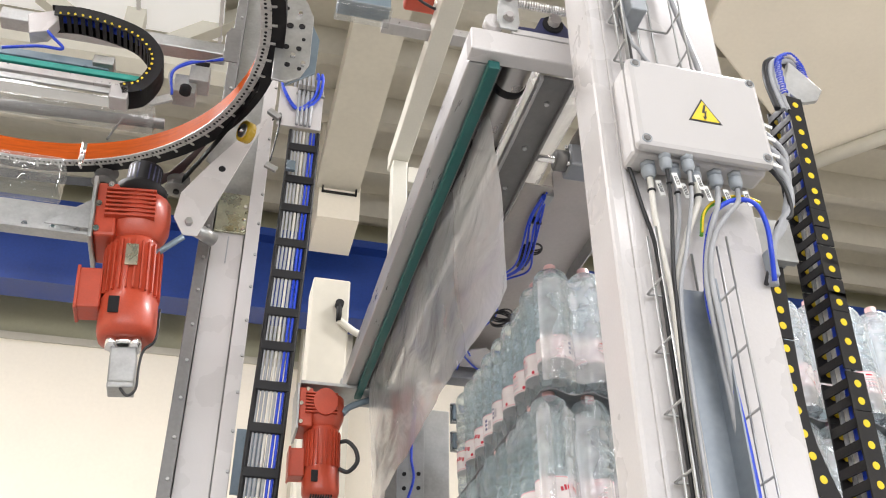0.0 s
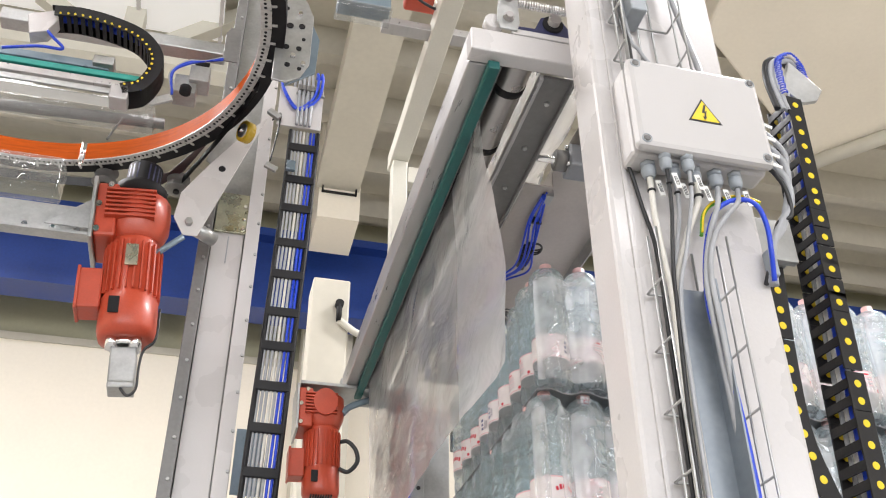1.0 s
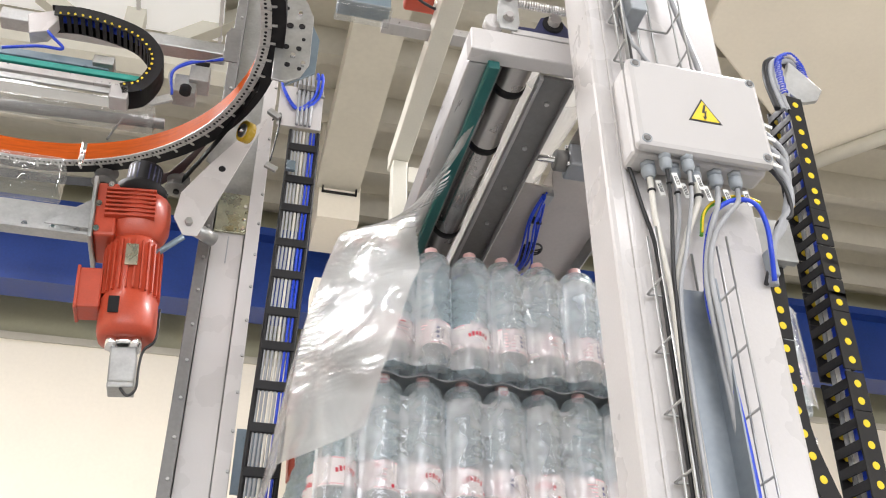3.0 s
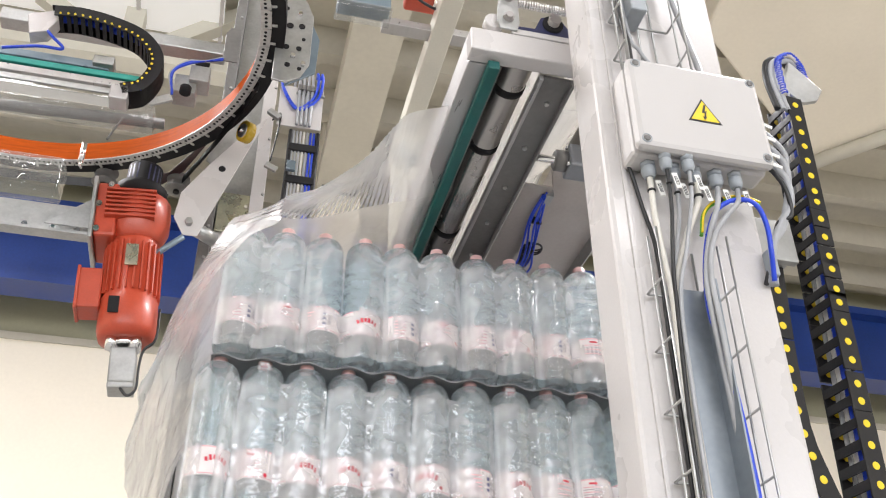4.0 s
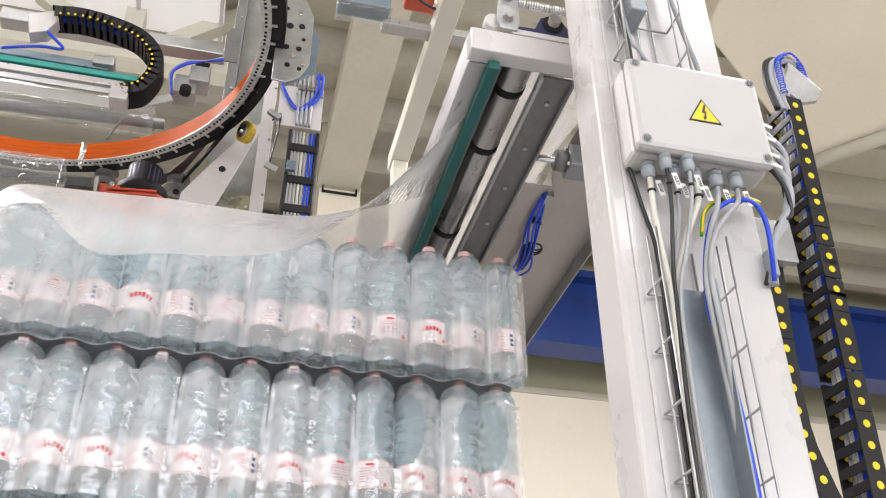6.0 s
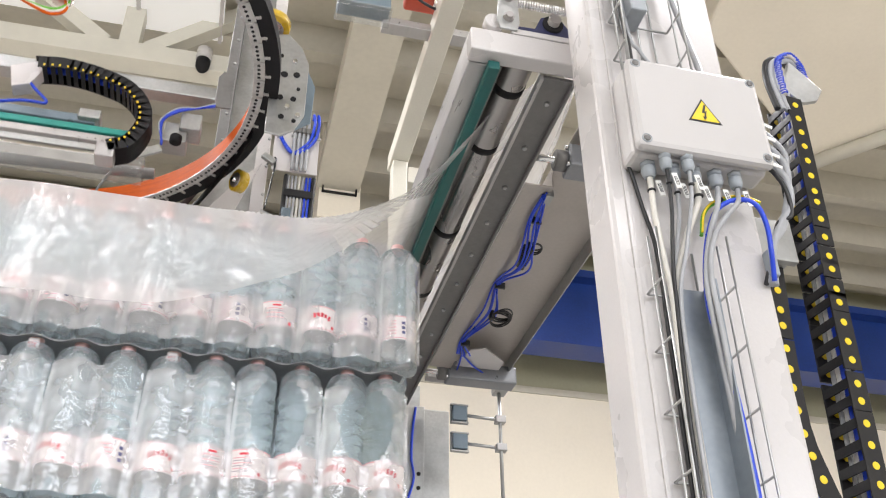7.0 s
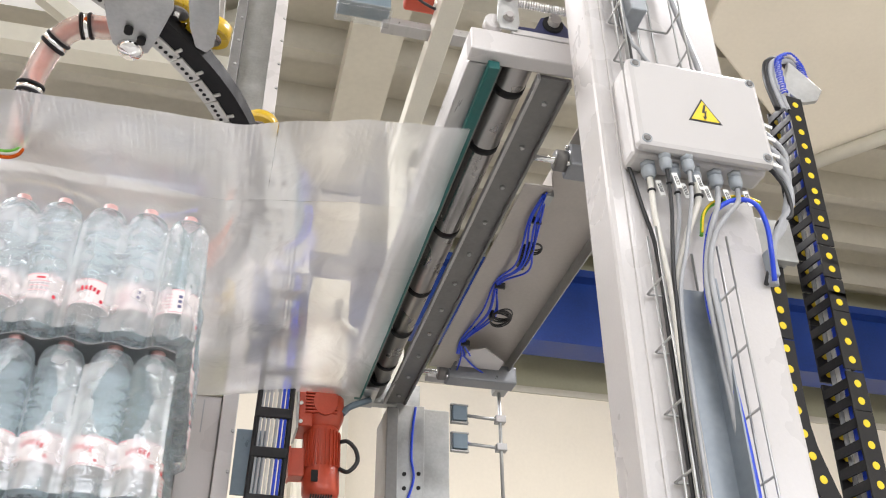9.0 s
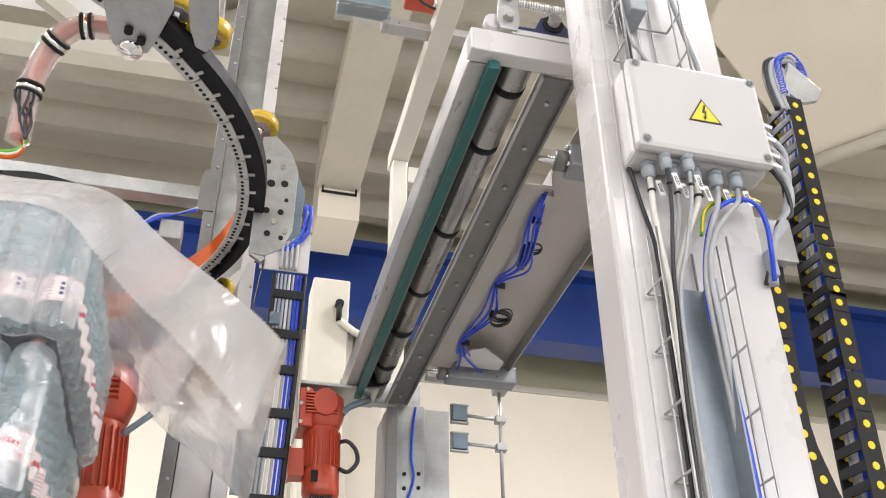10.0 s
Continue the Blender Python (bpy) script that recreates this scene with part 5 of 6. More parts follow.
    prism(b, [(-0.373, 1.42, 3.665), (-0.215, 1.40, 3.665), (-0.218, 1.544, 3.665), (-0.258, 1.657, 3.665), (-0.274, 1.692, 3.665), (-0.313, 1.717, 3.665), (-0.352, 1.680, 3.665), (-0.362, 1.62, 3.665)], (0, 0, 0.008), bev=0.002)
    part("hose_plate", b, GALV, t, "light grey plate holding the hose")
    for hx, hy in ((-0.314, 1.622), (-0.287, 1.648)):
        b = bm_new()
        cyl(b, (hx, hy, 3.652), (hx, hy, 3.668), 0.010, 14)
        part("plate_bolt", b, RUBBER, t)
    b = bm_new()
    lathe(b, [(0.0, -0.01), (0.025, -0.005), (0.030, 0.004), (0.030, 0.012)], (-0.312, 1.685, 3.655), 18)
    part("boss", b, CHROME, t)
    hose = [(-0.325, 1.66, 3.70), (-0.375, 1.665, 3.695), (-0.418, 1.665, 3.69), (-0.458, 1.685, 3.675), (-0.488, 1.715, 3.645), (-0.512, 1.745, 3.57), (-0.515, 1.76, 3.50), (-0.51, 1.77, 3.42)]
    b = bm_new()
    tube(b, hose, 0.027, 16, 8)
    part("hose", b, TUBEP, t, "clear hose with orange leads inside")
    b = bm_new()
    tube(b, [(x, y + 0.004, z + 0.006) for x, y, z in hose], 0.014, 10, 8)
    part("inner_leads", b, ORANGE, t)
    for c, d in (((-0.412, 1.665, 3.691), (1, -0.1, 0.15)), ((-0.476, 1.702, 3.66), (0.6, -0.6, 0.6)), ((-0.513, 1.75, 3.55), (0.1, -0.3, 1))):
        c, d = Vector(c), Vector(d).normalized()
        for s in (-0.010, 0.010):
            b = bm_new()
            cyl(b, c + d * (s - 0.003), c + d * (s + 0.003), 0.031, 20)
            part("clamp_band", b, RUBBER, t)
        b = bm_new()
        cyl(b, c - d * 0.006, c + d * 0.006, 0.0295, 20)
        part("clamp_strap", b, CHROME, t)
    for k in range(6):
        a = k * 1.05
        cable(t, "bundle_wire", [(-0.53, 1.745, 3.60), (-0.515 + 0.02 * math.cos(a), 1.735 + 0.006 * math.sin(a), 3.52), (-0.50 + 0.014 * math.sin(a), 1.74, 3.46), (-0.49, 1.75, 3.41)], 0.0032, CABLEK)
    for k in range(3):
        cable(t, "lead", [(-0.50 - 0.01 * k, 1.77, 3.46), (-0.495, 1.77, 3.41 - 0.008 * k), (-0.53, 1.77, 3.385 - 0.008 * k), (-0.60, 1.77, 3.40)], 0.004, (CABLEGR, CABLEW, ORANGE)[k])
    # lifting bracket, belt cover and cable plate
    b = bm_new()
    box(b, -0.118, 0.0, 3.05, 3.062, 3.44, 3.62, 0.002)
    br = part("belt_clamp", b, ZINC, t, "yellow zinc belt clamp plate")
    for z in (3.46, 3.50, 3.56):
        b = bm_new()
        cyl(b, (-0.012, 3.04, z), (-0.012, 3.052, z), 0.007, 6)
        part("bolt", b, CHROME, br)
    b = bm_new()
    box(b, -0.119, -0.004, 3.064, 3.070, 1.35, 3.45, 0.001)
    part("lift_belt", b, WHITE, t, "wide white lifting belt")
    b = bm_new()
    for k in range(14):
        box(b, -0.062, -0.058, 3.0625, 3.0645, 3.31 + k * 0.0085, 3.316 + k * 0.0085)
    part("print_bars", b, GREYPL, t, "small unreadable grey print")
    b = bm_new()
    prism(b, [(0.025, 2.88, 3.88), (-0.06, 2.88, 3.775), (-0.165, 2.88, 3.61), (-0.245, 2.88, 3.47), (-0.255, 2.88, 3.36), (-0.215, 2.88, 3.29), (-0.165, 2.88, 3.29)], (0, 0.006, 0), bev=0.0015)
    gs = part("gusset_plate", b, WHITE, t, "white painted gusset plate with an oval hole")
    # A black disc stands in for the shaded inside of the hole.
    b = bm_new()
    lathe(b, [(0.013, 0.0), (0.013, 0.004)], (-0.115, 2.8775, 3.60), 16, axis="y")
    part("oval_hole", b, RUBBER, gs)
    b = bm_new()
    cyl(b, (-0.20, 2.86, 3.34), (-0.20, 2.90, 3.34), 0.014, 6)
    cyl(b, (-0.17, 2.90, 3.33), (-0.11, 2.95, 3.33), 0.026, 14)
    part("pivot_bolt", b, GALV, t)
    b = bm_new()
    cyl(b, (-0.21, 2.88, 3.28), (-0.33, 2.9, 3.17), 0.011, 8)
    part("strut", b, GREYBOX, t)
    b = bm_new()
    prism(b, [(-0.13, 2.92, 3.86), (-0.03, 2.92, 3.80), (-0.06, 2.92, 3.66), (-0.12, 2.92, 3.62), (-0.18, 2.92, 3.66)], (0, 0.006, 0), bev=0.002)
    part("inner_gusset", b, GALV, t, "galvanised inner gusset")
    b = bm_new()
    box(b, 0.062, 0.236, 2.90, 2.906, 3.875, 4.085, 0.0015)
    part("cable_plate", b, WHITE, t, "white perforated cable plate")
    for k in range(6):
        x = 0.138 + 0.017 * k
        m = CABLEB if k > 3 else CABLEG
        cable(t, "plate_cable", [(x, 2.895, 4.14), (x, 2.885, 4.16), (x + 0.004, 2.87, 4.10), (x - 0.01, 2.88, 4.02), (x - 0.05 - 0.004 * k, 2.885, 3.97 - 0.003 * k), (0.09 + 0.004 * k, 2.885, 3.985), (0.068, 2.89, 4.06 + 0.004 * k), (0.062, 2.90, 4.18)] if k > 3 else [(x, 2.88, 3.87), (x, 2.885, 4.00), (x, 2.885, 4.10), (x - 0.008, 2.88, 4.155), (x - 0.016, 2.90, 4.16), (x - 0.02, 2.93, 4.08)], 0.0062, m)
        b = bm_new()
        box(b, x - 0.0075, x + 0.0075, 2.873, 2.90, 4.055, 4.080, 0.002)
        part("cable_clip", b, GALVD, t)
    b = bm_new()
    box(b, 0.125, 0.240, 2.888, 2.898, 4.045, 4.052, 0.001)
    part("clip_rail", b, GALV, t)
    # hanging ladder chain under the plate
    path = [(0.176, 2.93, 3.88), (0.172, 2.93, 3.5), (0.160, 2.93, 3.0), (0.146, 2.93, 2.5), (0.135, 2.93, 2.0), (0.13, 2.93, 1.5)]
    for s in (-1, 1):
        b = bm_new()
        tube(b, [(x + s * 0.053, y, z) for x, y, z in path], 0.009, 6, 10)
        part("chain_side", b, BLACK, t, "black plastic chain side")
    bar = bm_new()
    box(bar, -0.058, 0.058, -0.011, 0.009, -0.017, 0.017, 0.003)
    bme = to_mesh("chain_rung", bar, BLACK)
    P = spline(path, 30)
    acc = 0.06
    o = ORG[t.name]
    for a, b2 in zip(P, P[1:]):
        acc += (b2 - a).length
        if acc >= 0.146:
            acc -= 0.146
            share("chain_rung", bme, t, b2 - o)
    for k in range(7):
        m = (CABLEG, CABLEG, CABLEG, CABLEW, CABLEG, CABLEB, CABLEB)[k]
        dx = -0.042 + k * 0.0135
        cable(t, "chain_cable", [(x + dx, y + 0.002, z) for x, y, z in path], 0.0050, m)
    b = bm_new()
    box(b, 0.118, 0.152, 2.89, 2.908, 3.655, 3.70, 0.003)
    part("limit_sensor", b, GREYBOX, t, "small blue sensor")
    cable(t, "sensor_wire", [(0.045, 2.91, 3.90), (0.075, 2.90, 3.93), (0.068, 2.89, 3.80), (0.055, 2.89, 3.68)], 0.0035, CABLEK)
    b = bm_new()
    box(b, 0.035, 0.085, 2.885, 2.90, 3.64, 3.665, 0.003, Matrix.Translation((0.06, 0, 3.65)) @ Matrix.Rotation(0.45, 4, "Y") @ Matrix.Translation((-0.06, 0, -3.65)))
    part("sensor_clip", b, GALV, t)
    b = bm_new()
    box(b, 0.02, 0.075, 2.88, 2.90, 3.90, 3.925, 0.003, Matrix.Translation((0.05, 0, 3.91)) @ Matrix.Rotation(0.6, 4, "Y") @ Matrix.Translation((-0.05, 0, -3.91)))
    part("sensor_clip", b, GALV, t)
    # motor bracket, belt pulleys
    b = bm_new()
    box(b, -0.98, -0.47, 2.90, 2.912, 3.23, 3.36, 0.002)
    box(b, -0.98, -0.47, 2.86, 2.912, 3.225, 3.237, 0.002)
    mb = part("motor_bracket", b, GALV, t, "galvanised motor bracket")
    for bx in (-0.73, -0.64, -0.56, -0.50):
        b = bm_new()
        cyl(b, (bx, 2.878, 3.252), (bx, 2.90, 3.252), 0.010, 6)
        part("bolt", b, CHROME, mb)
    b = bm_new()
    prism(b, [(-0.66, 2.84, 3.24), (-0.47, 2.84, 3.24), (-0.47, 2.84, 3.41)], (0, 0.006, 0))
    part("bracket_rib", b, GALV, mb)
    b = bm_new()
    box(b, -0.98, -0.64, 2.80, 2.90, 3.36, 3.49, 0.006)
    part("drive_cover", b, HAZE, t, "clear plastic drive cover")
    for px_, py_ in ((-0.556, 3.135), (-0.284, 3.115)):
        b = bm_new()
        lathe(b, [(0.016, -0.004), (0.040, -0.003), (0.047, 0.0), (0.047, 0.006), (0.040, 0.008), (0.040, 0.048), (0.047, 0.05), (0.047, 0.056)], (px_, py_, 3.645), 28)
        pu = part("pulley", b, GALVD, t, "grey belt pulley")
        b = bm_new()
        cyl(b, (px_, py_, 3.632), (px_, py_, 3.65), 0.013, 6)
        part("nut", b, RUBBER, pu)
    # the flat belt leaves the ring, passes the pulleys and turns round the motor's wheel
    b = bm_new()
    line = spline(BELT, 6)
    lo = [b.verts.new(p) for p in line]
    hi = [b.verts.new(p + Vector((0, 0, 0.042))) for p in line]
    for q in range(len(line) - 1):
        b.faces.new((lo[q], lo[q + 1], hi[q + 1], hi[q])).smooth = True
    bmesh.ops.solidify(b, geom=b.faces[:], thickness=0.006)
    part("drive_belt", b, RUBBER, t, "flat black drive belt")
    # Dark red-brown plate that fills the area between ring and belt.
    b = bm_new()
    prism(b, MAROON_OUTLINE, (0, 0, 0.004))
    part("maroon_plate", b, MAROON, t, "dark red brown plate behind the belt")
    b = bm_new()
    lathe(b, [(0.075, 0.0), (0.092, 0.01), (0.092, 0.05), (0.075, 0.06), (0.062, 0.065), (0.062, 0.15)], (-0.385, 2.93, 3.43), 24)
    part("belt_wheel", b, RUBBER, t, "black toothed belt wheel")
    b = bm_new()
    lathe(b, [(0.055, 0.0), (0.062, 0.004), (0.062, 0.1)], (-0.385, 2.93, 3.47), 20)
    part("blue_hub", b, NAVY, t, "dark blue hub")
    b = bm_new()
    cyl(b, (-0.60, 2.85, 3.52), (-0.60, 2.85, 3.60), 0.010, 12)
    cyl(b, (-0.60, 2.85, 3.50), (-0.60, 2.85, 3.52), 0.003, 12, 0.010)
    part("pin", b, CHROME, t)
    # film clamp arms inside the ring
    for z, y, h, m, lab, x1 in ((3.50, 2.36, 0.022, TEALC, "teal plastic clamp bar", -0.385), (3.465, 2.36, 0.026, ALU, "aluminium clamp bar", -0.375), (3.415, 2.34, 0.022, GALV, "galvanised guide rail", -0.43), (3.545, 2.38, 0.030, GREYBOX, "dark pneumatic slide", -0.49), (3.575, 2.40, 0.016, BLACK, "black slide rail", -0.50), (3.39, 2.33, 0.012, CHROME, "bright guide rod", -0.45)):
        b = bm_new()
        box(b, -1.25, x1, y, y + 0.05, z, z + h, 0.003)
        part("clamp_rail", b, m, t, lab)
    b = bm_new()
    box(b, -0.46, -0.405, 2.32, 2.38, 3.385, 3.44, 0.004)
    part("rail_end", b, ALU, t)
    b = bm_new()
    box(b, -0.54, -0.475, 2.36, 2.42, 3.55, 3.585, 0.004)
    part("slide_block", b, GALV, t)
    arc = [(-0.69, 2.36, 3.705), (-0.60, 2.36, 3.715), (-0.50, 2.36, 3.700), (-0.41, 2.36, 3.665), (-0.355, 2.36, 3.60), (-0.345, 2.36, 3.53), (-0.375, 2.36, 3.455), (-0.42, 2.36, 3.43)]
    lm = link_mesh(0.076, 0.030, 0.042, False, "arc_link")
    P = spline(arc, 30)
    acc = 0.0
    for a, b2 in zip(P, P[1:]):
        acc += (b2 - a).length
        if acc >= 0.024:
            acc -= 0.024
            d = (b2 - a).normalized()
            x = Vector((0, 1, 0))
            yv = d.cross(x)
            ob = new("chain_link", lm)
            ob.parent = t
            ob.matrix_basis = Matrix.Translation(b2 - o) @ Matrix((x, yv, d)).transposed().to_4x4()
            b = bm_new()
            cyl(b, b2 + Vector((0, -0.0425, 0)) - yv * 0.013, b2 + Vector((0, -0.038, 0)) - yv * 0.013, 0.0038, 8)
            part("chain_pin", b, YELLOW, t)
    b = bm_new()
    tube(b, arc, 0.012, 8, 8)
    part("arc_cables", b, CABLEB, t, "blue cables inside the chain")
    # the chain's outer skin
    b = bm_new()
    n = len(P)
    prev = None
    for i in range(0, n, 3):
        d = (P[min(i + 1, n - 1)] - P[max(i - 1, 0)]).normalized()
        nv = d.cross(Vector((0, 1, 0)))
        q = [b.verts.new(P[i] - nv * 0.0 + nv * 0.022 * s + Vector((0, yy, 0))) for s, yy in ((1, -0.039), (1, 0.039))]
        if prev:
            b.faces.new((prev[0], prev[1], q[1], q[0]))
        prev = q
    bmesh.ops.solidify(b, geom=b.faces[:], thickness=0.003)
    part("chain_lid", b, BLACK, t)
    b = bm_new()
    prism(b, [(-0.76, 2.34, 3.69), (-0.675, 2.34, 3.73), (-0.665, 2.34, 3.69), (-0.69, 2.34, 3.63), (-0.74, 2.34, 3.61)], (0, 0.05, 0), bev=0.003)
    part("chain_anchor", b, WHITE, t, "white chain anchor bracket")
    cable(t, "blue_lead", [(-0.80, 2.34, 3.53), (-0.70, 2.34, 3.56), (-0.63, 2.34, 3.565), (-0.67, 2.34, 3.61), (-0.70, 2.35, 3.65)], 0.005, CABLEB)
    # film carriage under the rails: clear crumpled cover and rollers
    b = bm_new()
    box(b, -1.2, -0.36, 2.64, 2.74, 3.585, 3.665, 0.02)
    part("film_roll_guard", b, HAZE, t, "clear film carriage guard")
    b = bm_new()
    cyl(b, (-1.2, 2.72, 3.60), (-0.33, 2.72, 3.64), 0.020, 18)
    part("film_roller", b, GALVD, t, "dull film carriage roller")
    cable(t, "lever_rod", [(-0.44, 2.55, 3.50), (-0.46, 2.55, 3.45), (-0.475, 2.55, 3.40)], 0.004, GALVD)
    # valve cluster with blue tubes
    b = bm_new()
    box(b, -0.315, -0.235, 2.60, 2.68, 3.70, 3.78, 0.004)
    box(b, -0.265, -0.195, 2.58, 2.66, 3.745, 3.815, 0.004)
    part("valve_block", b, GALV, t, "silver valve block")
    b = bm_new()
    lathe(b, [(0.014, 0.0), (0.02, 0.004), (0.02, 0.03), (0.012, 0.035)], (-0.27, 2.60, 3.69), 16)
    part("valve_knob", b, RUBBER, t)
    for k in range(3):
        cable(t, "air_tube", [(-0.31, 2.58, 3.66 + 0.01 * k), (-0.32 - 0.004 * k, 2.57, 3.75), (-0.28, 2.57, 3.80 + 0.008 * k), (-0.22, 2.57, 3.83), (-0.16, 2.58, 3.86 + 0.006 * k)], 0.0042, CABLEB if k < 2 else CABLEG)
    b = bm_new()
    box(b, -0.38, -0.30, 2.56, 2.572, 3.60, 3.63, 0.002, Matrix.Translation((-0.34, 0, 3.61)) @ Matrix.Rotation(-0.5, 4, "Y") @ Matrix.Translation((0.34, 0, -3.61)))
    part("angle_bracket", b, GALV, t)


ring_fittings(RINGCAR)


def ring_motor():
    base = (-0.385, 2.93, 3.43)
    t, put = gear_motor(base, 1.14, -5, "large red gear motor driving the ring from below", tall=1.2)
    b = bm_new()
    cyl(b, (0, 0, -0.43), (0, 0, -0.41), 0.045, 20)
    for sx in (-0.035, 0.03):
        cyl(b, (sx, -0.03, -0.44), (sx, -0.03, -0.405), 0.018, 12)
    put("encoder_flange", b, CHROME, None, "bright encoder flange")
    b = bm_new()
    box(b, -0.036, 0.036, -0.036, 0.036, -0.525, -0.435, 0.005)
    box(b, -0.036, 0.036, -0.037, 0.036, -0.540, -0.524, 0.004)
    put("encoder", b, GALV, None, "grey metal encoder box")
    b = bm_new()
    tube(b, [(-0.0, -0.03, -0.54), (0.02, -0.035, -0.56), (0.042, -0.04, -0.545), (0.045, -0.04, -0.49), (0.055, -0.05, -0.45), (0.085, -0.05, -0.42), (0.090, -0.03, -0.33)], 0.0038, 8, 8)
    put("encoder_cable", b, CABLEK)
    return t


RINGMOTOR = ring_motor()


def lift_post():
    t = thing("lift_post", (-0.06, 3.1, 0), "galvanised ring lifting post with bolted flanges", "column")
    b = bm_new()
    box(b, -0.165, -0.122, 3.03, 3.12, 0.0, 5.2, 0.003)
    part("dark_flange", b, GALVD, t, "dark steel side flange")
    # White material stands in for how brightly this galvanised flange is lit.
    b = bm_new()
    box(b, 0.0, 0.052, 3.03, 3.12, 0.0, 5.2, 0.003)
    part("lit_flange", b, WHITE, t, "galvanised post flange with its lit brightness in the colour")
    b = bm_new()
    box(b, -0.122, 0.0, 3.112, 3.12, 0.0, 5.2, 0.001)
    part("back_web", b, GALV, t)
    bolt = to_mesh("bolt", lathe(bm_new(), [(0.0045, 0.0), (0.0065, 0.002), (0.0065, 0.006)], axis="y", seg=8), GALV)
    for k in range(22):
        z = 1.9 + k * 0.14
        share("bolt", bolt, t, (-0.138 + 0.06, 3.024 - 3.1, z))
        share("bolt", bolt, t, (0.045 + 0.06, 3.024 - 3.1, z + 0.04))
    b = bm_new()
    box(b, 0.06, 0.16, 3.1, 3.11, 2.45, 2.68, 0.002)
    part("side_plate", b, GREYBOX, t, "blue grey side plate on the post")


lift_post()


# ---- the film sheet, in narrow rigid strips ----
STRIP, NSTRIP = 0.013, 180
FY0, FYH, FY1 = 1.535, 1.835, 2.95      # near edge, fold over the load's near side, far edge
DROP = 0.003                            # how far the sheet dips at that fold
ROLLX, ROLLZ = 0.484, 2.850
REELC, REELR = (0.68, 2.99), 0.075
FILM = thing("film_sheet", (0.484, 2.24, 2.86), "clear stretch film sheet pulled over the bottle load", "stretch film")
STRIPS = []


def sheet_piece(name, k, ys, height, wedge=0.013):
    """One rigid strip; its texture runs on from strip to strip."""
    b = bm_new()
    uv = b.loops.layers.uv.new("film")
    cols = []
    for y in ys:
        cols.append([(b.verts.new(((e - 0.5) * (STRIP + 0.0003 + wedge * max(0, -y)), y, height((k + e) * STRIP, y))), ((k + e) * STRIP, y)) for e in (0, 0.5, 1)])
    for a, c in zip(cols, cols[1:]):
        for e in range(2):
            quad = (a[e], c[e], c[e + 1], a[e + 1])
            f = b.faces.new([q[0] for q in quad])
            f.smooth = True
            for lp, q in zip(f.loops, quad):
                lp[uv].uv = q[1]
    return new(name, to_mesh(name, b, FILMM))


def film_strips():
    """Main strips, and near-edge pieces cut as wedges where the sheet gathers round the load's front corner."""
    state = film_state(5.0)
    for k in range(NSTRIP):
        w = FY1 - FYH
        main = sheet_piece("film_strip", k, [w * (i / 26) ** 1.5 for i in range(27)], lambda s, y: 0.008 * noise.noise((s * 2.2, y * 7.0, 0.3)) + 0.004 * noise.noise((s * 6.0, y * 16.0, 2.0)) - DROP * math.exp(-y / 0.06))
        main.parent = FILM
        drop = FYH - FY0
        spread = (state[max(0, k - 1)][3] - state[min(NSTRIP - 1, k + 1)][3]) / 2 * math.sin(radians(state[k][4]))
        wedge = 0.014 - max(0.0, min(0.022, spread * 0.7))
        flap = sheet_piece("film_edge", k, [-drop * i / 8 for i in range(9)], lambda s, y: -y / drop * (0.020 * noise.noise((s * 3.0, y * 4, 7.0)) + 0.006 * noise.noise((s * 11.0, y * 6, 4.0))) + 0.004 * noise.noise((s * 6.0, y * 16.0, 2.0)) + 0.006 * noise.noise((s * 2.2, y * 7.0, 0.3)), wedge)
        flap.parent = main
        STRIPS.append((main, flap))


def smooth(a, b, x):
    u = min(1.0, max(0.0, (x - a) / (b - a)))
    return u * u * (3 - 2 * u)


def ramp(a, b, x):
    return min(1.0, max(0.0, (x - a) / (b - a)))


FLAP = 0.60
T_CUT = 8.65
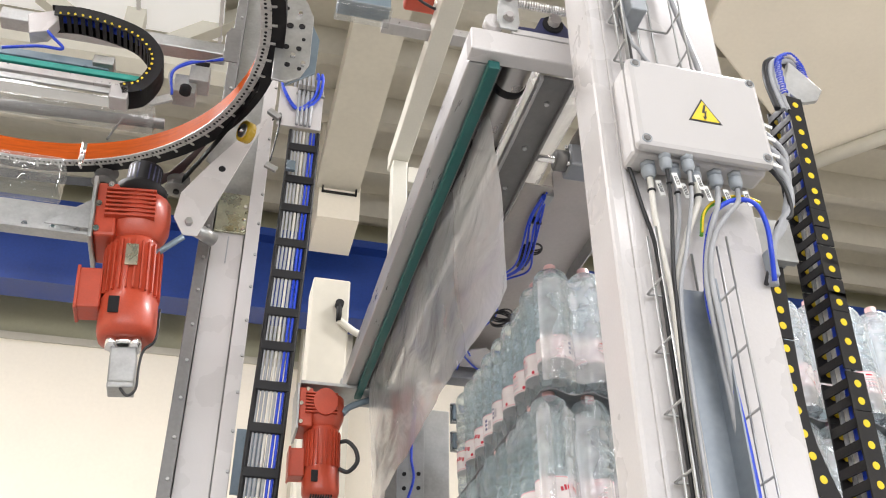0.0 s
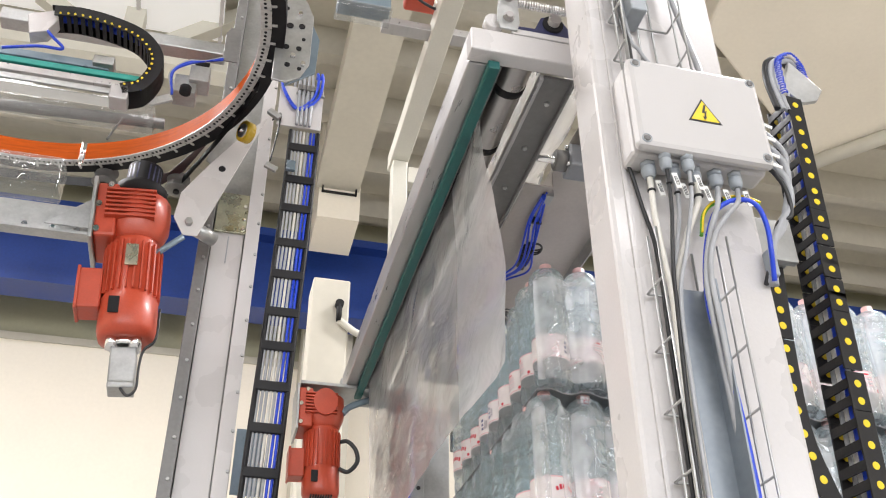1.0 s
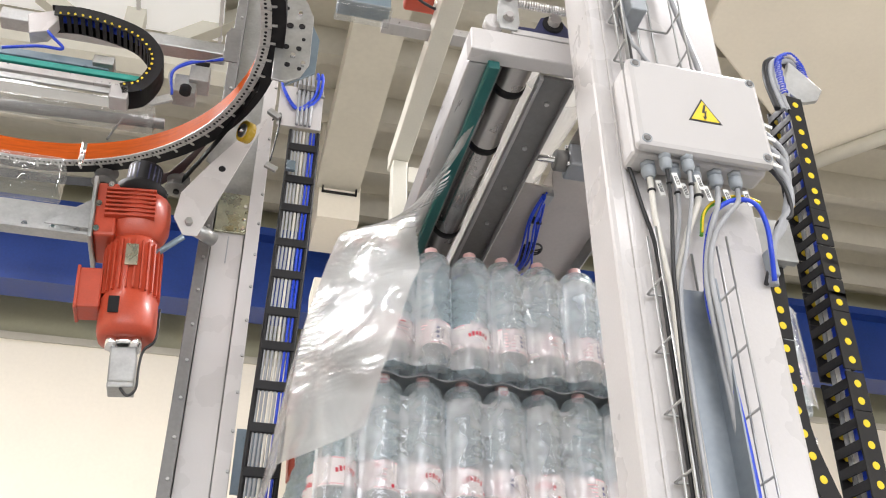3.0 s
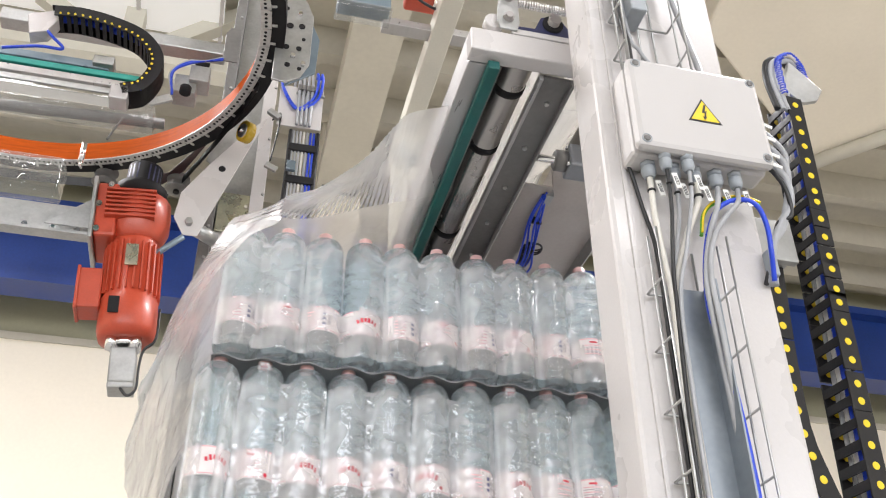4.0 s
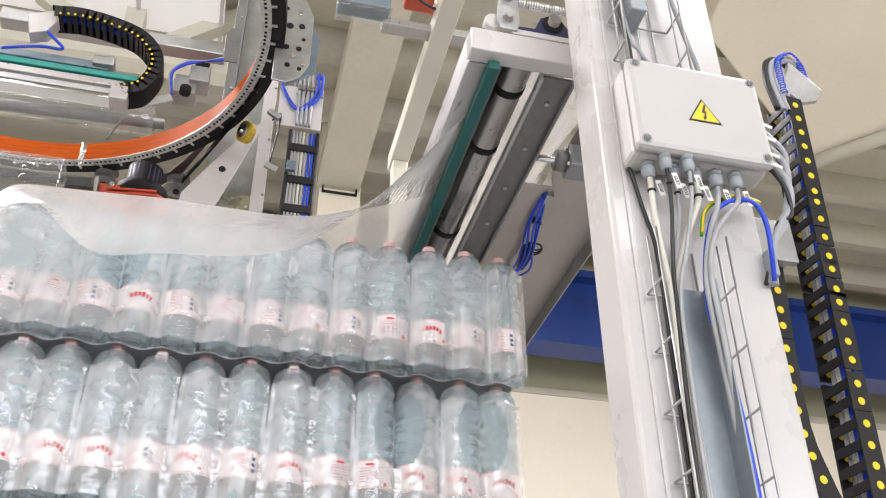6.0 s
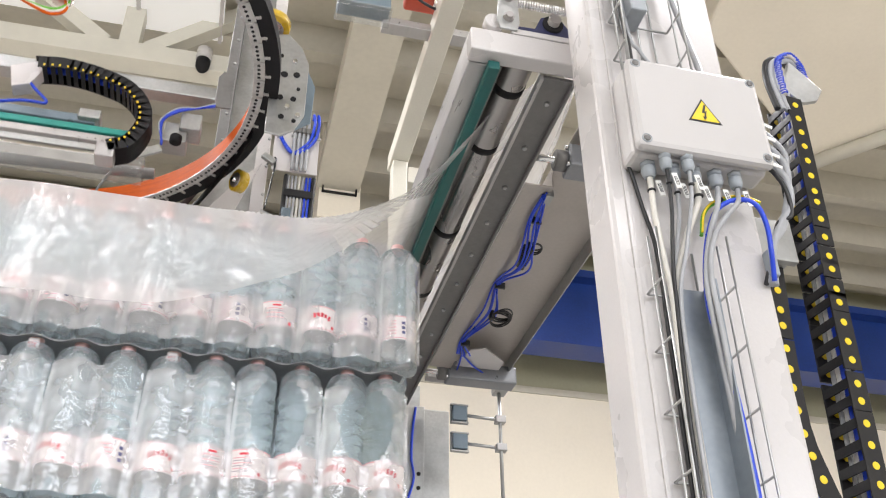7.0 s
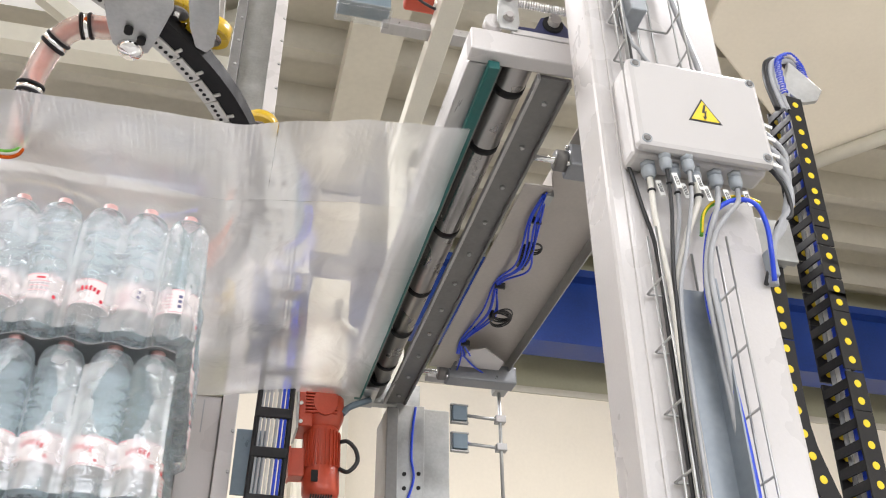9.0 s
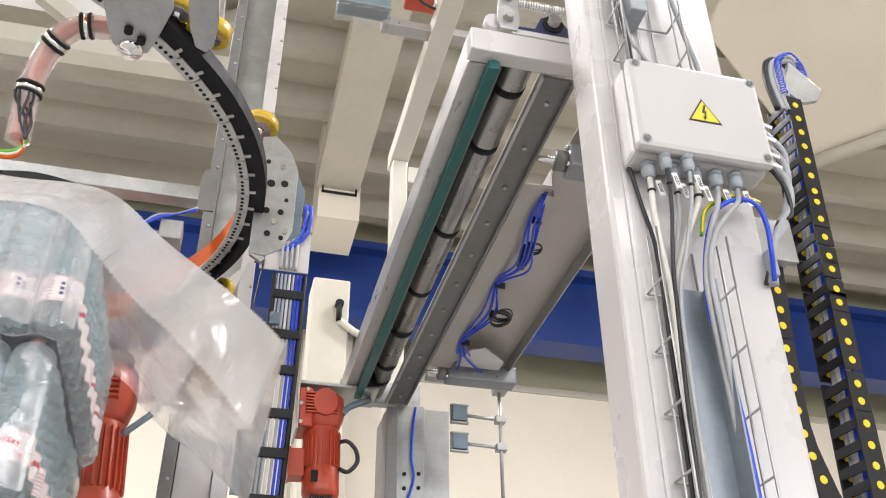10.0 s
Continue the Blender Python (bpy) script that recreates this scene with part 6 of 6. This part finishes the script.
# the near edge's fall, in degrees below level, along the conveyor at a few times
FALL = [(1.0, [(0.40, 40), (0.484, 0)]),
        (2.7, [(0.28, 50), (0.35, 20), (0.42, 5), (0.484, 0)]),
        (4.0, [(-0.04, 34), (0.02, 56), (0.07, 50), (0.14, 14), (0.20, 0), (0.30, -4), (0.484, -8)]),
        (4.5, [(-0.16, 34), (-0.09, 56), (-0.03, 52), (0.06, 20), (0.12, 4), (0.24, 10), (0.40, 0), (0.484, -6)]),
        (5.0, [(-0.29, 34), (-0.21, 56), (-0.14, 52), (-0.03, 20), (0.02, 18), (0.16, 27), (0.31, 12), (0.43, 0), (0.484, -4)]),
        (5.5, [(-0.41, 34), (-0.33, 56), (-0.26, 52), (-0.13, 30), (0.0, 42), (0.08, 42), (0.19, 27), (0.32, 7), (0.484, -4)]),
        (7.0, [(-0.78, 40), (-0.65, 84), (-0.08, 82), (0.10, 60), (0.27, 34), (0.42, 10), (0.484, 2)]),
        (7.5, [(-0.90, 40), (-0.75, 84), (-0.18, 80), (0.10, 50), (0.28, 24), (0.42, 6), (0.484, 0)]),
        (7.9, [(-1.0, 40), (-0.85, 80), (-0.20, 74), (0.0, 58), (0.15, 38), (0.30, 14), (0.484, -4)]),
        (8.2, [(-1.08, 60), (-0.2, 52), (-0.03, 22), (0.12, 12), (0.30, 0), (0.484, -6)]),
        (8.5, [(-1.15, 40), (-0.4, 30), (-0.1, 12), (0.05, 6), (0.20, -4), (0.484, -6)]),
        (8.8, [(-1.2, 20), (-0.4, 8), (-0.1, 2), (0.20, -4), (0.46, -4)]),
        (9.1, [(-1.3, 20), (-0.4, 8), (-0.1, 7), (0.15, 9), (0.44, 0)]),
        (9.5, [(-1.4, 40), (-0.4, 30), (-0.05, 26), (0.0, 28), (0.15, 24), (0.30, 32)]),
        (10.0, [(-1.5, 55), (-0.4, 45), (-0.3, 46), (-0.16, 52), (0.0, 56), (0.14, 58)])]


def edge_fall(t, lead, x):
    """Read from the table in shares of the way from the load's front to the roller."""
    u = (x - lead) / (ROLLX - lead)
    vals = []
    for tt, row in FALL:
        l0 = LEAD0 + at(LOAD_KEYS, tt) - 0.05
        vals.append(np.interp(u, [(q[0] - l0) / (ROLLX - l0) for q in row], [q[1] for q in row]))
    return float(np.interp(t, [q[0] for q in FALL], vals))


def film_profile(t):
    """The film's line in the length and height of the conveyor, from its leading edge, as points."""
    s = at(LOAD_KEYS, t)
    lead, rear = LEAD0 + s - 0.05, LEAD0 + s + (NX - 1) * PITCH + 0.05
    ztop = TOP_BASE + 0.340
    if lead > ROLLX - 0.02:        # still a hanging curtain
        out = 0.46 + 0.17 * smooth(-0.1, 0.8, t)
        sway = -0.04 + 0.02 * math.sin(t * 2.0)
        return [(ROLLX - sway - 0.01, ROLLZ - out), (ROLLX + 0.012, ROLLZ - out * 0.5), (ROLLX, ROLLZ)], out
    k = smooth(0.0, 0.5, ROLLX - lead)
    lean = 0.04 + 0.16 * k + 0.03 * math.sin(t * 2.3) * k
    tip = (lead - 0.01 - FLAP * math.sin(lean), ztop - FLAP * math.cos(lean))
    bow = (lead - 0.012 - FLAP * 0.45 * math.sin(lean * 1.3), ztop - FLAP * 0.45 * math.cos(lean * 1.2))
    bil = 0.006 + 0.12 * smooth(8.4, 8.85, t) * (1 - smooth(8.95, 9.4, t))
    pts = [tip, bow, (lead - 0.012, ztop - 0.055), (lead + 0.012, ztop - 0.010), (lead + 0.06, ztop + 0.008)]
    if t <= T_CUT:
        end = min(rear, ROLLX - 0.06)
        m = 7
        for i in range(1, m):
            u = i / m
            x = lead + 0.06 + (ROLLX - lead - 0.06) * u
            rise = max(lead + 0.06, min(rear - 0.04, ROLLX - 0.36))
            base = ztop + 0.008 + (ROLLZ - 0.02 - ztop) * ramp(rise, ROLLX, x) ** 1.15
            pts.append((x, base + bil * math.sin(math.pi * u) * (0.6 + 0.4 * math.sin(5 * u + t * 3))))
        if rear < ROLLX - 0.1 and t < 8.2:    # sags behind the load before it is drawn taut
            sag = 0.05 * smooth(0.1, 0.3, ROLLX - rear) * (1 - smooth(7.9, 8.3, t))
            pts = [(x, z - sag * math.sin(math.pi * min(1, max(0, (x - rear) / (ROLLX - rear))))) for x, z in pts]
        pts.append((ROLLX, ROLLZ))
        length = sum(math.hypot(b[0] - a[0], b[1] - a[1]) for a, b in zip(pts, pts[1:]))
        return pts, length
    m = 6
    for i in range(1, m + 1):
        u = i / m
        pts.append((lead + 0.06 + (rear - lead - 0.06) * u, ztop + 0.014 + bil * math.sin(math.pi * (0.15 + 0.75 * u)) * (0.7 + 0.3 * math.sin(4 * u + t * 3))))
    a = np.interp(t, [8.65, 8.9, 9.2, 9.5, 9.75, 10.0], [0.18, 0.10, -0.03, -0.20, -0.42, -0.64])
    x, z = pts[-1]
    for i in range(6):
        aa = a + 0.10 * math.sin(i * 1.2 + t * 5) - 0.06 * i * smooth(9.0, 9.8, t)
        x, z = x + 0.16 * math.cos(aa), z + 0.16 * math.sin(aa)
        pts.append((x, z))
    return pts, 9.9


def along(pts, d):
    """The place and slope at the distance d from the line's start; past its end, round the reel."""
    for a, b in zip(pts, pts[1:]):
        l = math.hypot(b[0] - a[0], b[1] - a[1])
        if d <= l or (a, b) == (pts[-2], pts[-1]) and d <= l + 1e-6:
            u = d / l
            return a[0] + (b[0] - a[0]) * u, a[1] + (b[1] - a[1]) * u
        d -= l
    # over the roller, then wound on the reel behind it
    link = math.hypot(REELC[0] - ROLLX, REELC[1] + REELR - ROLLZ)
    if d < link:
        u = d / link
        return ROLLX + (REELC[0] - ROLLX) * u, ROLLZ + (REELC[1] + REELR - ROLLZ) * u
    a = math.pi / 2 - (d - link) / REELR
    r = REELR * (1 - 0.012 * (d - link) / REELR / math.tau)
    return REELC[0] + r * math.cos(a), REELC[1] + r * math.sin(a)


def film_state(t):
    """For each strip at the time t: its place, its slope, its edge's slope and its edge's fall."""
    pts, length = film_profile(t)
    fine = spline([(x, 0, z) for x, z in pts], 6)
    line = [(p.x, p.z) for p in fine]
    lead = LEAD0 + at(LOAD_KEYS, t) - 0.05
    raw = []
    for k in range(NSTRIP):
        d = k * STRIP
        a, b = along(line, d), along(line, d + STRIP)
        ang = math.atan2(b[1] - a[1], b[0] - a[0])
        x, z = (a[0] + b[0]) / 2, (a[1] + b[1]) / 2
        phi = edge_fall(t, lead, x if d > FLAP else lead) * smooth(0.0, 0.16, ROLLX - lead)
        if d < FLAP + 0.04:     # the leading skirt turns from flat at its hem to folded at the load's corner
            phi *= 1 - (1 - smooth(0.0, FLAP, d)) * smooth(0.12, 0.45, ROLLX - lead)
        phi += 3 * math.sin(k * 0.035 + t * 2)
        raw.append((x, z, ang, ang * (1 - ramp(0, 84, phi) * smooth(0.2, 0.5, ROLLX - lead)) if x > lead + 0.08 else ang, phi))
    # the edge drapes round the load's corner in a soft sweep
    last = NSTRIP if t > T_CUT else min(NSTRIP, int(length / STRIP) + 1)
    out = []
    for k, (x, z, ang, slope, phi) in enumerate(raw):
        if k < last:
            h = min(16, k, last - 1 - k) if k > 16 else min(16, last - 1 - k)
            near = raw[max(0, k - h):k + h + 1]
            slope, phi = sum(q[3] for q in near) / len(near), sum(q[4] for q in near) / len(near)
        out.append((x, z, ang, slope, phi))
    return out


def film_motion():
    o = ORG[FILM.name]
    rows = [([], []) for _ in STRIPS]
    for t in [round(k * 0.2, 3) for k in range(51)]:
        for k, (x, z, ang, slope, phi) in enumerate(film_state(t)):
            rows[k][0].append((t, Matrix.Translation((x - o.x, FYH - o.y, z - o.z)) @ Matrix.Rotation(-ang, 4, "Y")))
            rows[k][1].append((t, Matrix.Translation((0, 0, -DROP)) @ Matrix.Rotation(ang - slope, 4, "Y") @ Matrix.Rotation(radians(phi), 4, "X")))
        # twist each edge piece along the line from its neighbour before to its neighbour after
        full = [r0[-1][1] @ r1[-1][1] for r0, r1 in rows]
        mid = [m @ Vector((0, -0.55 * (FYH - FY0), 0)) for m in full]
        for k in range(NSTRIP):
            i, j = max(0, k - 1), min(NSTRIP - 1, k + 1)
            v = full[k].to_3x3().inverted() @ (mid[j] - mid[i])
            twist = max(-0.45, min(0.45, -math.atan2(v.z, max(1e-4, v.x)))) * smooth(0.35, 0.85, v.x / (2 * STRIP))
            rows[k][1][-1] = (t, rows[k][1][-1][1] @ Matrix.Rotation(twist, 4, "Y"))
    for (main, flap), (r0, r1) in zip(STRIPS, rows):
        walk(main, r0)
        walk(flap, r1)


# ---- what moves ----
LOAD_KEYS = [(0.0, 0.859), (0.6, 0.857), (1.0, 0.848), (1.25, 0.795), (1.5, 0.737), (2.0, 0.6164), (2.5, 0.4977), (3.25, 0.310), (4.0, 0.1191), (4.5, 0.0), (5.0, -0.1292), (5.5, -0.2476), (6.25, -0.434), (7.0, -0.6212), (7.5, -0.7412), (8.0, -0.8697), (8.5, -0.9845), (9.0, -1.1104), (9.5, -1.2263), (10.0, -1.3502)]
CLAMP_KEYS = [(0.0, 0.0), (7.6, 0.0), (7.8, -0.002), (7.9, -0.018), (8.0, -0.055), (8.1, -0.085), (8.2, -0.102), (8.4, -0.112), (8.6, -0.108), (8.8, -0.055), (8.9, -0.022), (9.0, -0.006), (9.15, 0.0), (9.4, 0.0), (10.0, 0.0)]
RING_KEYS = [(0.0, 3.70), (5.8, 3.70), (6.2, 3.695), (6.5, 3.655), (6.8, 3.555), (7.0, 3.475), (7.5, 3.285), (8.0, 3.075), (8.15, 3.04), (8.3, 3.03), (8.5, 3.03), (10.0, 3.03)]


def at(keys, t):
    return float(np.interp(t, [k[0] for k in keys], [k[1] for k in keys]))


film_strips()


def motions():
    walk(LOAD, [(t, Matrix.Translation((s, LOAD0[1], LOAD0[2]))) for t, s in LOAD_KEYS])
    walk(RINGCAR, [(t, Matrix.Translation((RING0[0], RING0[1], z))) for t, z in RING_KEYS])
    m0 = RINGMOTOR.location.copy()
    walk(RINGMOTOR, [(t, Matrix.Translation((m0.x, m0.y, m0.z + z - RING0[2]))) for t, z in RING_KEYS])
    walk(CLAMPBAR, [(t, Matrix.Translation((dx, 0, 0))) for t, dx in CLAMP_KEYS])
    film_motion()


motions()
